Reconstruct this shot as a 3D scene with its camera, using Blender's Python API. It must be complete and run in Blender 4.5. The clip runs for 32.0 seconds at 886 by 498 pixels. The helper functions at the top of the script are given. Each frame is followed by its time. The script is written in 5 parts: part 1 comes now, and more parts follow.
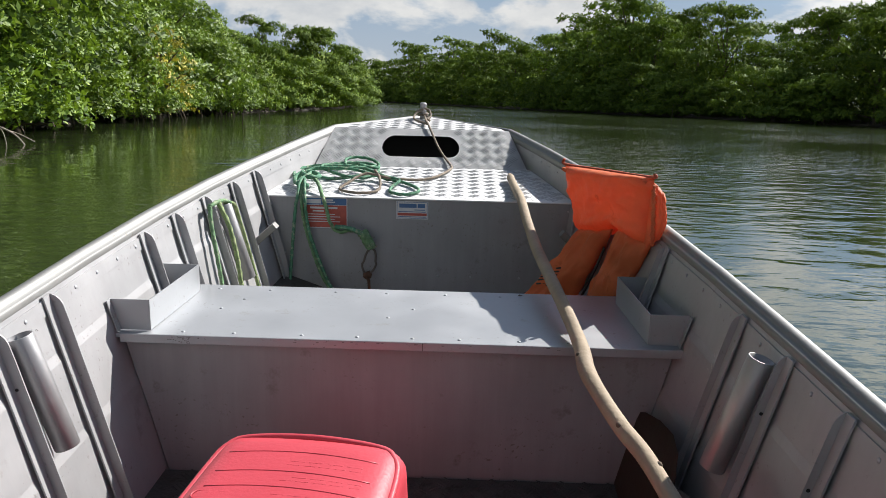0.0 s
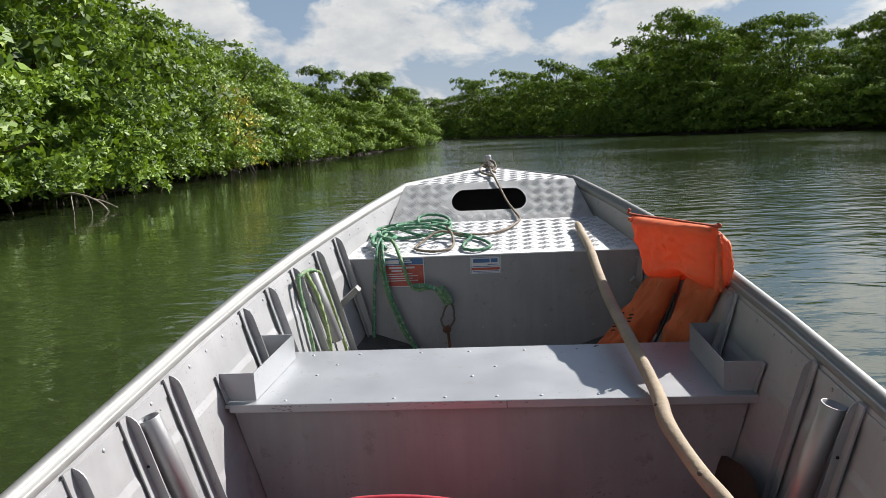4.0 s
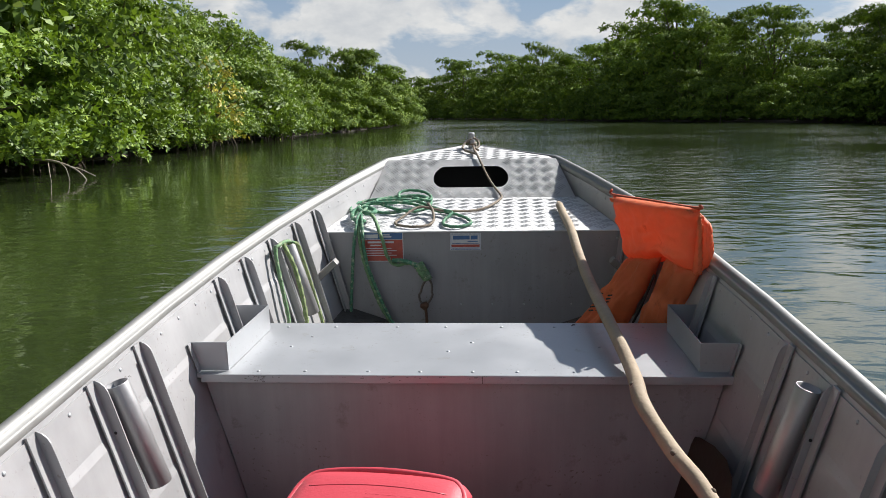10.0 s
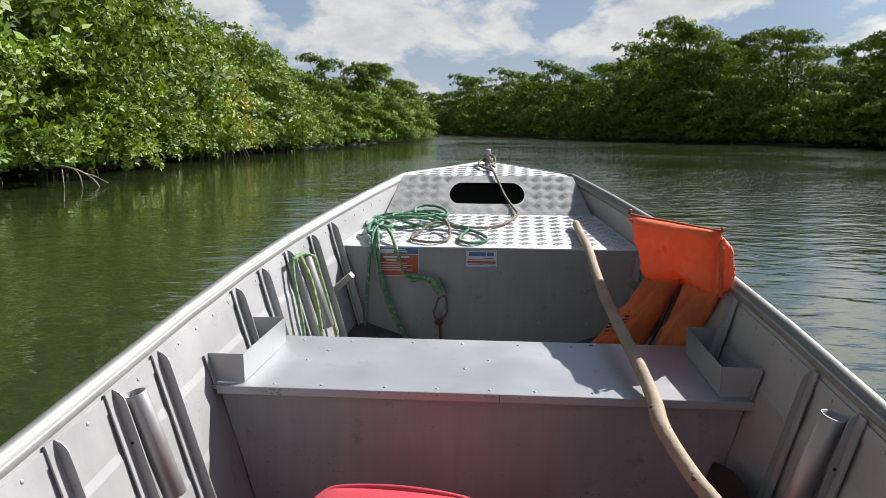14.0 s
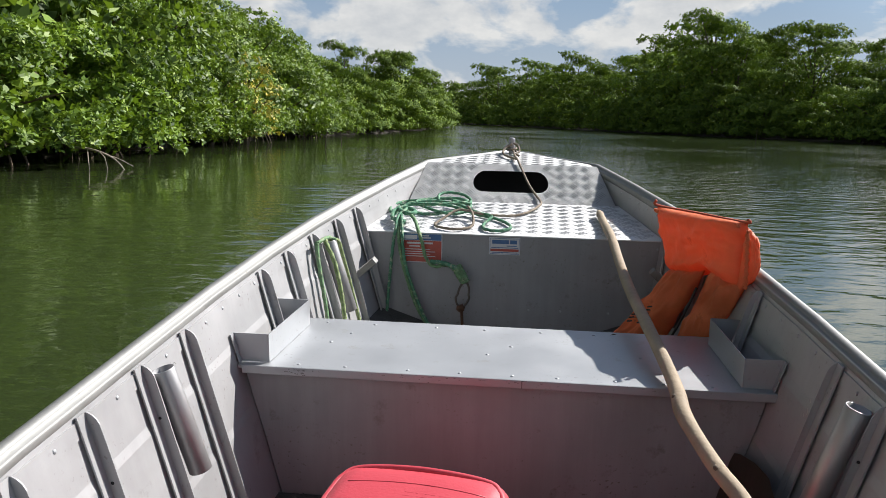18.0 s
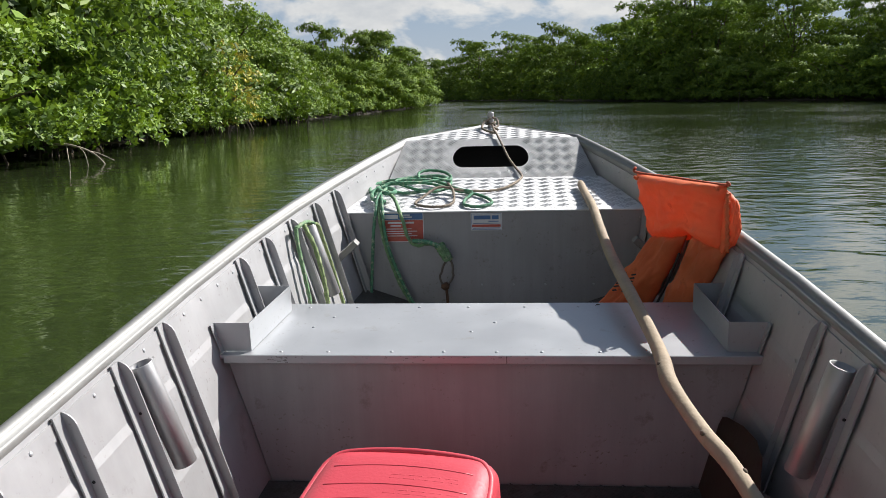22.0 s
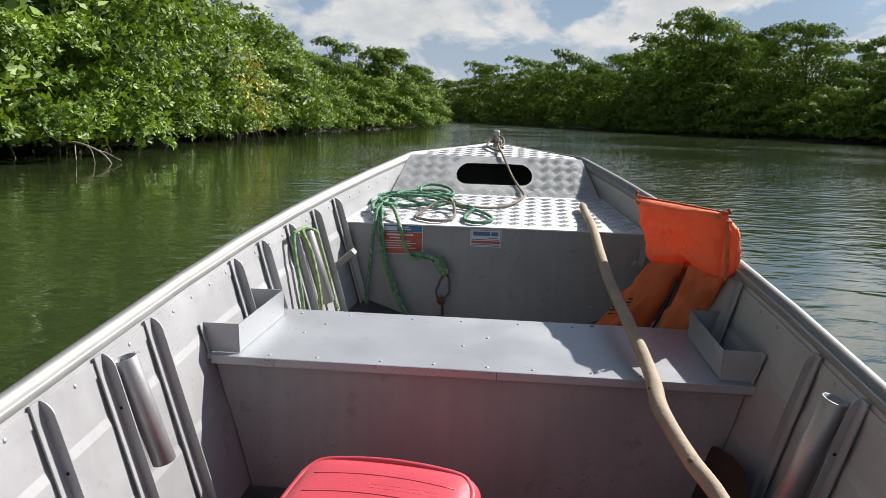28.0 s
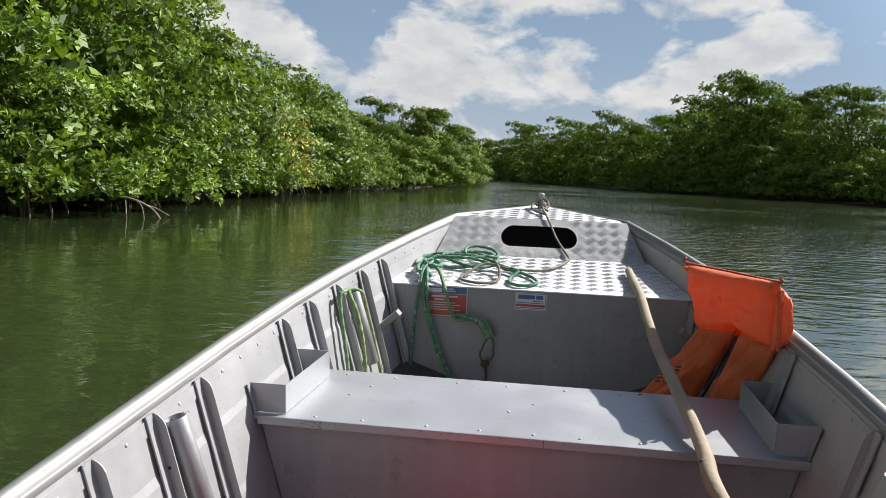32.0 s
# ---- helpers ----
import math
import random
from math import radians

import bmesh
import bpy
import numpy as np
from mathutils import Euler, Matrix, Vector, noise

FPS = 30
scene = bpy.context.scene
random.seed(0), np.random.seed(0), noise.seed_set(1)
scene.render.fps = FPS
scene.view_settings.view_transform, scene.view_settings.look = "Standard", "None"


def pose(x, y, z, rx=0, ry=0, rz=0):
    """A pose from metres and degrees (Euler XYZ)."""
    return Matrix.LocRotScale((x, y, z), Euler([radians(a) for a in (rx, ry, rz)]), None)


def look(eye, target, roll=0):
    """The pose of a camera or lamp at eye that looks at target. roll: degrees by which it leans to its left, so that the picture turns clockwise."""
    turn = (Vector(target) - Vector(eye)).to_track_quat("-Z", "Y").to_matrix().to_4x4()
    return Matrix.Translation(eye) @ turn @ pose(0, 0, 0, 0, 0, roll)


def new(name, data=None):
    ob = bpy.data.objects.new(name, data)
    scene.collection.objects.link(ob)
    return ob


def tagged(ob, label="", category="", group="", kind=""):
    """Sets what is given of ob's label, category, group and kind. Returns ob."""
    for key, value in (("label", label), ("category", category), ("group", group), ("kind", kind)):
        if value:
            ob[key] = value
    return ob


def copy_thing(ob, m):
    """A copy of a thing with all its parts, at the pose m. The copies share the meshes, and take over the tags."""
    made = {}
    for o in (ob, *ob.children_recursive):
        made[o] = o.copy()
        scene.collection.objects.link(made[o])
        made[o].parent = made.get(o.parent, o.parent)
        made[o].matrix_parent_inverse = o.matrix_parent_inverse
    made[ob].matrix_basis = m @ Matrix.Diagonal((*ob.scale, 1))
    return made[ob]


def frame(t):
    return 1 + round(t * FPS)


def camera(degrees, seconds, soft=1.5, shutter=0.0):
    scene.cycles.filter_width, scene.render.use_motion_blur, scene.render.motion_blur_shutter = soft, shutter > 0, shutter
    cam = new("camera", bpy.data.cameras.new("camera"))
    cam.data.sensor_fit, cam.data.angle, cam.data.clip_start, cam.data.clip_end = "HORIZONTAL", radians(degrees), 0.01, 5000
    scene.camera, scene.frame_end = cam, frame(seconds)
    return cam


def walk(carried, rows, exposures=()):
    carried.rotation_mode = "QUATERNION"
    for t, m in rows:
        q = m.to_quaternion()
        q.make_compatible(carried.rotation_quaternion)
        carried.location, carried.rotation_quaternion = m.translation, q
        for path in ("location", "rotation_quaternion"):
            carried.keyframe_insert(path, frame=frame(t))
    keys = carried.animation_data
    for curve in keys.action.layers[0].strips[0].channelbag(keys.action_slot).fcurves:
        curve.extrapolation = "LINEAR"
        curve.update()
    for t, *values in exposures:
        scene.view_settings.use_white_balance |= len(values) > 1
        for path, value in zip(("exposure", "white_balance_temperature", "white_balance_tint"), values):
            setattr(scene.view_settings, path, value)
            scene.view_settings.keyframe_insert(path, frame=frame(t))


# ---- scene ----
cam = camera(55.9, 32.0, soft=0.6)

# the boat lies bow up on the water; its own axes: x to starboard, y to the bow, z up from its floor
BOAT = pose(0, 0, -0.05, 4.3, 0, 0)

PATH = [
    (0, (0.128, -1.818, 1.051), (0.095, 0.119, 0.554), 1.4),
    (0.5, (0.118, -1.812, 1.063), (0.125, 0.111, 0.511), 0.7),
    (1, (0.125, -1.815, 1.077), (0.151, 0.107, 0.526), 0.4),
    (1.5, (0.122, -1.83, 1.083), (0.128, 0.104, 0.575), 0.5),
    (2, (0.116, -1.892, 1.112), (0.091, 0.057, 0.663), -0.2),
    (2.5, (0.127, -1.89, 1.134), (0.078, 0.068, 0.73), -0.7),
    (3, (0.117, -1.902, 1.13), (0.022, 0.054, 0.726), -2.0),
    (3.5, (0.109, -1.92, 1.143), (-0.071, 0.028, 0.725), -3.4),
    (4, (0.114, -1.935, 1.158), (-0.082, 0.012, 0.742), -3.4),
    (4.5, (0.116, -1.931, 1.143), (-0.06, 0.013, 0.705), -3.2),
    (6.5, (0.102, -1.937, 1.138), (-0.125, -0.001, 0.69), -3.4),
    (7, (0.1, -1.929, 1.13), (-0.153, 0.0, 0.665), -3.2),
    (7.5, (0.1, -1.938, 1.124), (-0.185, -0.022, 0.628), -3.0),
    (8, (0.113, -1.934, 1.122), (-0.166, -0.017, 0.623), -3.3),
    (8.5, (0.116, -1.915, 1.132), (-0.113, 0.011, 0.648), -3.8),
    (9, (0.129, -1.896, 1.127), (-0.032, 0.035, 0.635), -4.2),
    (9.5, (0.118, -1.912, 1.133), (-0.01, 0.025, 0.654), -1.7),
    (10, (0.115, -1.914, 1.135), (-0.036, 0.026, 0.672), -1.4),
    (10.5, (0.116, -1.91, 1.134), (-0.059, 0.031, 0.683), -2.2),
    (11, (0.097, -1.918, 1.142), (-0.099, 0.021, 0.692), -2.0),
    (11.5, (0.104, -1.912, 1.134), (-0.089, 0.027, 0.683), -1.6),
    (12, (0.1, -1.914, 1.139), (-0.083, 0.026, 0.69), -1.3),
    (12.5, (0.103, -1.906, 1.138), (-0.066, 0.037, 0.693), -1.2),
    (13, (0.115, -1.905, 1.143), (-0.034, 0.04, 0.703), -1.3),
    (13.5, (0.108, -1.905, 1.136), (-0.04, 0.043, 0.707), -0.8),
    (14, (0.084, -1.907, 1.137), (-0.086, 0.04, 0.709), -0.1),
    (14.5, (0.085, -1.911, 1.138), (-0.118, 0.034, 0.723), -0.2),
    (16.5, (0.076, -1.914, 1.138), (-0.135, 0.032, 0.723), 0.1),
    (17, (0.069, -1.91, 1.134), (-0.153, 0.033, 0.715), -0.5),
    (17.5, (0.073, -1.911, 1.125), (-0.138, 0.029, 0.687), 0.3),
    (18, (0.07, -1.92, 1.128), (-0.145, 0.017, 0.676), 0.8),
    (18.5, (0.076, -1.912, 1.125), (-0.133, 0.026, 0.679), 1.1),
    (19, (0.069, -1.92, 1.131), (-0.157, 0.019, 0.695), 0.9),
    (19.5, (0.07, -1.912, 1.141), (-0.159, 0.029, 0.717), -0.3),
    (20, (0.075, -1.904, 1.142), (-0.111, 0.042, 0.722), -0.6),
    (20.5, (0.067, -1.909, 1.135), (-0.092, 0.036, 0.697), 0.9),
    (21, (0.083, -1.888, 1.12), (-0.073, 0.048, 0.645), 0.4),
    (21.5, (0.085, -1.896, 1.123), (-0.087, 0.033, 0.626), -0.5),
    (22, (0.096, -1.894, 1.122), (-0.094, 0.033, 0.619), -2.0),
    (22.5, (0.082, -1.899, 1.114), (-0.098, 0.025, 0.6), -1.8),
    (23, (0.107, -1.891, 1.103), (-0.065, 0.03, 0.574), -1.8),
    (23.5, (0.108, -1.883, 1.085), (-0.047, 0.043, 0.569), 0.6),
    (24, (0.104, -1.883, 1.073), (-0.071, 0.044, 0.567), 0.1),
    (24.5, (0.123, -1.875, 1.07), (-0.067, 0.047, 0.55), -1.6),
    (25, (0.13, -1.866, 1.059), (-0.052, 0.05, 0.517), -1.8),
    (25.5, (0.133, -1.863, 1.057), (-0.021, 0.051, 0.5), -1.4),
    (27.5, (0.125, -1.873, 1.057), (-0.023, 0.042, 0.5), 1.1),
    (28, (0.11, -1.88, 1.098), (-0.086, 0.057, 0.641), 1.2),
    (28.5, (0.108, -1.878, 1.139), (-0.114, 0.085, 0.825), 1.1),
    (29, (0.099, -1.879, 1.135), (-0.118, 0.091, 0.862), 1.3),
    (29.5, (0.095, -1.881, 1.119), (-0.116, 0.085, 0.818), 2.1),
    (30, (0.102, -1.878, 1.119), (-0.11, 0.087, 0.809), 2.1),
    (30.5, (0.104, -1.882, 1.121), (-0.121, 0.082, 0.814), 2.0),
    (31, (0.092, -1.886, 1.115), (-0.162, 0.073, 0.803), 1.7),
    (31.5, (0.09, -1.89, 1.113), (-0.198, 0.064, 0.799), 1.5),
    (32, (0.089, -1.886, 1.115), (-0.207, 0.066, 0.791), 1.6),
]
walk(cam, [(t, BOAT @ look(eye, target, roll)) for t, eye, target, roll in PATH])

# ---- light ----
SUN_AZ, SUN_EL = radians(51), radians(39.5)   # to the right of the bow, above the horizon
to_sun = Vector((math.sin(SUN_AZ) * math.cos(SUN_EL), math.cos(SUN_AZ) * math.cos(SUN_EL), math.sin(SUN_EL)))
sun = new("sun", bpy.data.lights.new("sun", "SUN"))
sun.data.energy, sun.data.angle, sun.data.color = 5.6, radians(0.6), (1.0, 0.965, 0.915)
sun.matrix_world = look(to_sun * 60, (0, 0, 0))


def node(tree, kind, **inputs):
    n = tree.nodes.new(kind)
    for key, value in inputs.items():
        n.inputs[key.replace("_", " ")].default_value = value
    return n


def ramp(tree, source, stops):
    r = tree.nodes.new("ShaderNodeValToRGB")
    while len(r.color_ramp.elements) < len(stops):
        r.color_ramp.elements.new(0.5)
    for e, (p, c) in zip(r.color_ramp.elements, stops):
        e.position, e.color = p, (*c, 1) if len(c) == 3 else c
    tree.links.new(source, r.inputs[0])
    return r


world = bpy.data.worlds.new("world")
scene.world = world
world.use_nodes = True
w = world.node_tree
w.nodes.clear()
out = w.nodes.new("ShaderNodeOutputWorld")
bg = w.nodes.new("ShaderNodeBackground")
sky = w.nodes.new("ShaderNodeTexSky")
sky.sky_type, sky.sun_disc = "NISHITA", False
sky.sun_elevation, sky.sun_rotation = SUN_EL, SUN_AZ
sky.air_density, sky.dust_density, sky.ozone_density = 1.0, 0.15, 1.4
# fair-weather cumulus, laid over the dome on a flat cloud layer
tc = w.nodes.new("ShaderNodeTexCoord")
sep = w.nodes.new("ShaderNodeSeparateXYZ")
w.links.new(tc.outputs["Generated"], sep.inputs[0])
zz = node(w, "ShaderNodeMath")
zz.operation = "MAXIMUM"
w.links.new(sep.outputs["Z"], zz.inputs[0])
zz.inputs[1].default_value = 0.0
za = node(w, "ShaderNodeMath")
za.operation = "ADD"
w.links.new(zz.outputs[0], za.inputs[0])
za.inputs[1].default_value = 0.62
div = w.nodes.new("ShaderNodeVectorMath")
div.operation = "DIVIDE"
w.links.new(tc.outputs["Generated"], div.inputs[0])
comb = w.nodes.new("ShaderNodeCombineXYZ")
for k in range(3):
    w.links.new(za.outputs[0], comb.inputs[k])
w.links.new(comb.outputs[0], div.inputs[1])
n1 = node(w, "ShaderNodeTexNoise", Scale=6.2, Detail=12.0, Roughness=0.55, Distortion=0.2)
w.links.new(div.outputs[0], n1.inputs["Vector"])
cover = ramp(w, n1.outputs["Fac"], [(0.455, (0, 0, 0)), (0.54, (1, 1, 1))])
n2 = node(w, "ShaderNodeTexNoise", Scale=9.0, Detail=6.0, Roughness=0.6)
w.links.new(div.outputs[0], n2.inputs["Vector"])
cloud = ramp(w, n2.outputs["Fac"], [(0.35, (9.4, 9.8, 10.3)), (0.62, (13.0, 13.0, 12.8))])
mix = w.nodes.new("ShaderNodeMix")
mix.data_type = "RGBA"
thin = node(w, "ShaderNodeMapRange")      # fewer clouds overhead
for key, value in (("From Min", 0.30), ("From Max", 0.62), ("To Min", 1.0), ("To Max", 0.15)):
    thin.inputs[key].default_value = value
w.links.new(sep.outputs["Z"], thin.inputs["Value"])
cov = node(w, "ShaderNodeMath")
cov.operation = "MULTIPLY"
w.links.new(cover.outputs["Color"], cov.inputs[0])
w.links.new(thin.outputs[0], cov.inputs[1])
w.links.new(cov.outputs[0], mix.inputs["Factor"])
tint = w.nodes.new("ShaderNodeMix")      # humid pale blue low in the sky
tint.data_type = "RGBA"
tint.inputs[7].default_value = (5.5, 7.3, 10.2, 1)
low = node(w, "ShaderNodeMapRange")
for key, value in (("From Min", 0.0), ("From Max", 0.55), ("To Min", 0.8), ("To Max", 0.0)):
    low.inputs[key].default_value = value
w.links.new(sep.outputs["Z"], low.inputs["Value"])
w.links.new(low.outputs[0], tint.inputs["Factor"])
w.links.new(sky.outputs["Color"], tint.inputs[6])
w.links.new(tint.outputs[2], mix.inputs[6])
w.links.new(cloud.outputs["Color"], mix.inputs[7])
haze = node(w, "ShaderNodeMapRange")      # pale haze towards the horizon
for key, value in (("From Min", 0.0), ("From Max", 0.13), ("To Min", 0.6), ("To Max", 0.0)):
    haze.inputs[key].default_value = value
w.links.new(sep.outputs["Z"], haze.inputs["Value"])
veil = w.nodes.new("ShaderNodeMix")
veil.data_type = "RGBA"
veil.inputs[7].default_value = (8.6, 9.1, 9.7, 1)
w.links.new(haze.outputs[0], veil.inputs["Factor"])
w.links.new(mix.outputs[2], veil.inputs[6])
# humid air and thin cloud scatter more light round the sun
near_sun = w.nodes.new("ShaderNodeVectorMath")
near_sun.operation = "DOT_PRODUCT"
near_sun.inputs[1].default_value = to_sun
w.links.new(tc.outputs["Generated"], near_sun.inputs[0])
aureole = node(w, "ShaderNodeMapRange")
aureole.interpolation_type = "SMOOTHERSTEP"
for key, value in (("From Min", 0.66), ("From Max", 1.0), ("To Min", 0.96), ("To Max", 2.7)):
    aureole.inputs[key].default_value = value
w.links.new(near_sun.outputs["Value"], aureole.inputs["Value"])
glow = w.nodes.new("ShaderNodeVectorMath")
glow.operation = "SCALE"
w.links.new(veil.outputs[2], glow.inputs[0])
w.links.new(aureole.outputs[0], glow.inputs["Scale"])
w.links.new(glow.outputs[0], bg.inputs["Color"])
bg.inputs["Strength"].default_value = 0.041
w.links.new(bg.outputs[0], out.inputs[0])
scene.view_settings.exposure = 0.65

# ---- materials ----
TONE = 0.85      # all base colours against the exposure


def material(name, color, rough=0.5, metal=0.0, vary=0.15, scale=6.0, bump=0.0, bump_scale=80.0, rough_vary=0.1, spots=None, coords="Object", streak=0.0, specks=0.0):
    color = tuple(c * TONE for c in color)
    m = bpy.data.materials.new(name)
    m.use_nodes = True
    t = m.node_tree
    b = t.nodes["Principled BSDF"]
    b.inputs["Metallic"].default_value = metal
    co = t.nodes.new("ShaderNodeTexCoord")
    n = node(t, "ShaderNodeTexNoise", Scale=scale, Detail=6.0, Roughness=0.6)
    t.links.new(co.outputs[coords], n.inputs["Vector"])
    lo = tuple(c * (1 - vary) for c in color)
    hi = tuple(min(1, c * (1 + vary)) for c in color)
    r = ramp(t, n.outputs["Fac"], [(0.3, lo), (0.7, hi)])
    last = r.outputs["Color"]
    if spots:
        n3 = node(t, "ShaderNodeTexNoise", Scale=spots[1], Detail=8.0, Roughness=0.7)
        t.links.new(co.outputs[coords], n3.inputs["Vector"])
        f = ramp(t, n3.outputs["Fac"], [(spots[2], (0, 0, 0)), (spots[2] + 0.12, (1, 1, 1))])
        mx = t.nodes.new("ShaderNodeMix")
        mx.data_type = "RGBA"
        mx.inputs[7].default_value = (*(c * TONE for c in spots[0]), 1)
        t.links.new(f.outputs["Color"], mx.inputs["Factor"])
        t.links.new(last, mx.inputs[6])
        last = mx.outputs[2]
    if specks:       # small brown specks and smudges of dirt
        na = node(t, "ShaderNodeTexNoise", Scale=95.0, Detail=3.0, Roughness=0.55)
        nz = node(t, "ShaderNodeTexNoise", Scale=7.0, Detail=3.0)
        t.links.new(co.outputs[coords], na.inputs["Vector"])
        t.links.new(co.outputs[coords], nz.inputs["Vector"])
        fa = ramp(t, na.outputs["Fac"], [(0.63, (0, 0, 0)), (0.69, (1, 1, 1))])
        fz = ramp(t, nz.outputs["Fac"], [(0.47, (0, 0, 0)), (0.66, (specks,) * 3)])
        both = node(t, "ShaderNodeMath")
        both.operation = "MULTIPLY"
        t.links.new(fa.outputs["Color"], both.inputs[0])
        t.links.new(fz.outputs["Color"], both.inputs[1])
        my = t.nodes.new("ShaderNodeMix")
        my.data_type = "RGBA"
        my.inputs[7].default_value = (0.13, 0.10, 0.07, 1)
        t.links.new(both.outputs[0], my.inputs["Factor"])
        t.links.new(last, my.inputs[6])
        last = my.outputs[2]
    if streak:       # faint runs of dirt down the sheet
        mp = t.nodes.new("ShaderNodeMapping")
        mp.inputs["Scale"].default_value = (22, 22, 1.6)
        t.links.new(co.outputs[coords], mp.inputs["Vector"])
        ns = node(t, "ShaderNodeTexNoise", Scale=1.0, Detail=5.0, Roughness=0.65)
        t.links.new(mp.outputs[0], ns.inputs["Vector"])
        fs = ramp(t, ns.outputs["Fac"], [(0.40, (1 - streak,) * 3), (0.62, (1, 1, 1))])
        ml = t.nodes.new("ShaderNodeMix")
        ml.data_type, ml.blend_type = "RGBA", "MULTIPLY"
        ml.inputs["Factor"].default_value = 1.0
        t.links.new(last, ml.inputs[6])
        t.links.new(fs.outputs["Color"], ml.inputs[7])
        last = ml.outputs[2]
    t.links.new(last, b.inputs["Base Color"])
    rr = ramp(t, n.outputs["Fac"], [(0.25, (max(0, rough - rough_vary),) * 3), (0.75, (min(1, rough + rough_vary),) * 3)])
    t.links.new(rr.outputs["Color"], b.inputs["Roughness"])
    if bump:
        nb = node(t, "ShaderNodeTexNoise", Scale=bump_scale, Detail=4.0)
        t.links.new(co.outputs[coords], nb.inputs["Vector"])
        bp = node(t, "ShaderNodeBump", Strength=bump, Distance=0.01)
        t.links.new(nb.outputs["Fac"], bp.inputs["Height"])
        t.links.new(bp.outputs[0], b.inputs["Normal"])
    return m


ALU = material("aluminium_sheet", (0.44, 0.435, 0.442), 0.53, 0.4, 0.10, 5.0, 0.12, 5.0, 0.08, ((0.35, 0.34, 0.325), 9.0, 0.62), streak=0.05, specks=0.4)
ALU_BENCH = material("aluminium_bench", (0.46, 0.472, 0.49), 0.52, 0.5, 0.10, 4.0, 0.09, 4.0, 0.08, ((0.40, 0.39, 0.37), 14.0, 0.60), specks=0.3)
# darker copy of the hull's aluminium: aft-facing panels' shade is in its colour
SHADED_PANEL = material("aluminium_panel_shaded", (0.37, 0.37, 0.382), 0.58, 0.35, 0.12, 4.0, 0.09, 4.0, 0.08, ((0.26, 0.25, 0.24), 12.0, 0.60), streak=0.08, specks=0.6)
ALU_RAIL = material("aluminium_rail", (0.27, 0.268, 0.258), 0.58, 0.4, 0.12, 8.0, 0.10, 40.0, 0.08, ((0.30, 0.29, 0.275), 16.0, 0.60), specks=0.6)
# one metal in two tones: bars darker, their sides' shading put into colour
TREAD_BASE = material("tread_plate_ground", (0.74, 0.74, 0.745), 0.75, 0.0, 0.08, 10.0, 0.03, 60.0, 0.08)
TREAD = material("aluminium_tread_plate", (0.50, 0.50, 0.51), 0.66, 0.15, 0.08, 10.0, 0.03, 60.0, 0.08)
# base set well below sunlit beige; the floor's shade is in the colour
FLOOR = material("worn_shaded_floor_plate", (0.085, 0.081, 0.075), 0.7, 0.2, 0.35, 14.0, 0.3, 90.0, 0.1, ((0.055, 0.048, 0.04), 22.0, 0.54))
TUBE = material("dull_aluminium_tube", (0.44, 0.432, 0.436), 0.44, 0.65, 0.12, 9.0, 0.05, 60.0, 0.06)
DARK = material("shade_black", (0.02, 0.02, 0.02), 0.9, 0, 0.2)
BARK = material("mangrove_bark", (0.12, 0.09, 0.065), 0.9, 0, 0.4, 8.0, 0.5, 30.0)
MUD = material("mud", (0.045, 0.035, 0.024), 0.9, 0, 0.4, 1.5, 0.5, 6.0)


def leaf_material(name, dark, light, gloss=0.48, thin=0.11, shine=0.3):
    m = bpy.data.materials.new(name)
    m.use_nodes = True
    t = m.node_tree
    b = t.nodes["Principled BSDF"]
    g = t.nodes.new("ShaderNodeNewGeometry")
    ob = t.nodes.new("ShaderNodeObjectInfo")
    r = ramp(t, g.outputs["Random Per Island"], [(0.0, dark), (0.75, light), (0.97, (light[0] * 1.35, light[1] * 1.15, light[2]))])
    hsv = node(t, "ShaderNodeHueSaturation")
    mr = node(t, "ShaderNodeMapRange")
    mr.inputs["To Min"].default_value, mr.inputs["To Max"].default_value = 0.75, 1.25
    t.links.new(ob.outputs["Random"], mr.inputs["Value"])
    t.links.new(mr.outputs[0], hsv.inputs["Value"])
    t.links.new(r.outputs["Color"], hsv.inputs["Color"])
    t.links.new(hsv.outputs[0], b.inputs["Base Color"])
    b.inputs["Roughness"].default_value = gloss
    b.inputs["Specular IOR Level"].default_value = shine
    tr = t.nodes.new("ShaderNodeBsdfTranslucent")
    tr.inputs["Color"].default_value = (light[0] * 1.7, light[1] * 1.7, light[2] * 0.8, 1)
    ms = t.nodes.new("ShaderNodeMixShader")
    ms.inputs[0].default_value = thin
    t.links.new(b.outputs[0], ms.inputs[1])
    t.links.new(tr.outputs[0], ms.inputs[2])
    t.links.new(ms.outputs[0], t.nodes["Material Output"].inputs[0])
    return m


DRY_LEAF = leaf_material("yellowing_leaf", (0.15, 0.16, 0.03), (0.38, 0.35, 0.06))
LEAF = leaf_material("mangrove_leaf", (0.026, 0.056, 0.010), (0.152, 0.240, 0.034), 0.52, 0.16, 0.25)
# lit tones and sheen lowered: the backlit bank's shade put into the colour
SHADE_LEAF = leaf_material("shade_dimmed_leaf", (0.054, 0.096, 0.021), (0.126, 0.198, 0.026), 0.66, 0.10, 0.1)


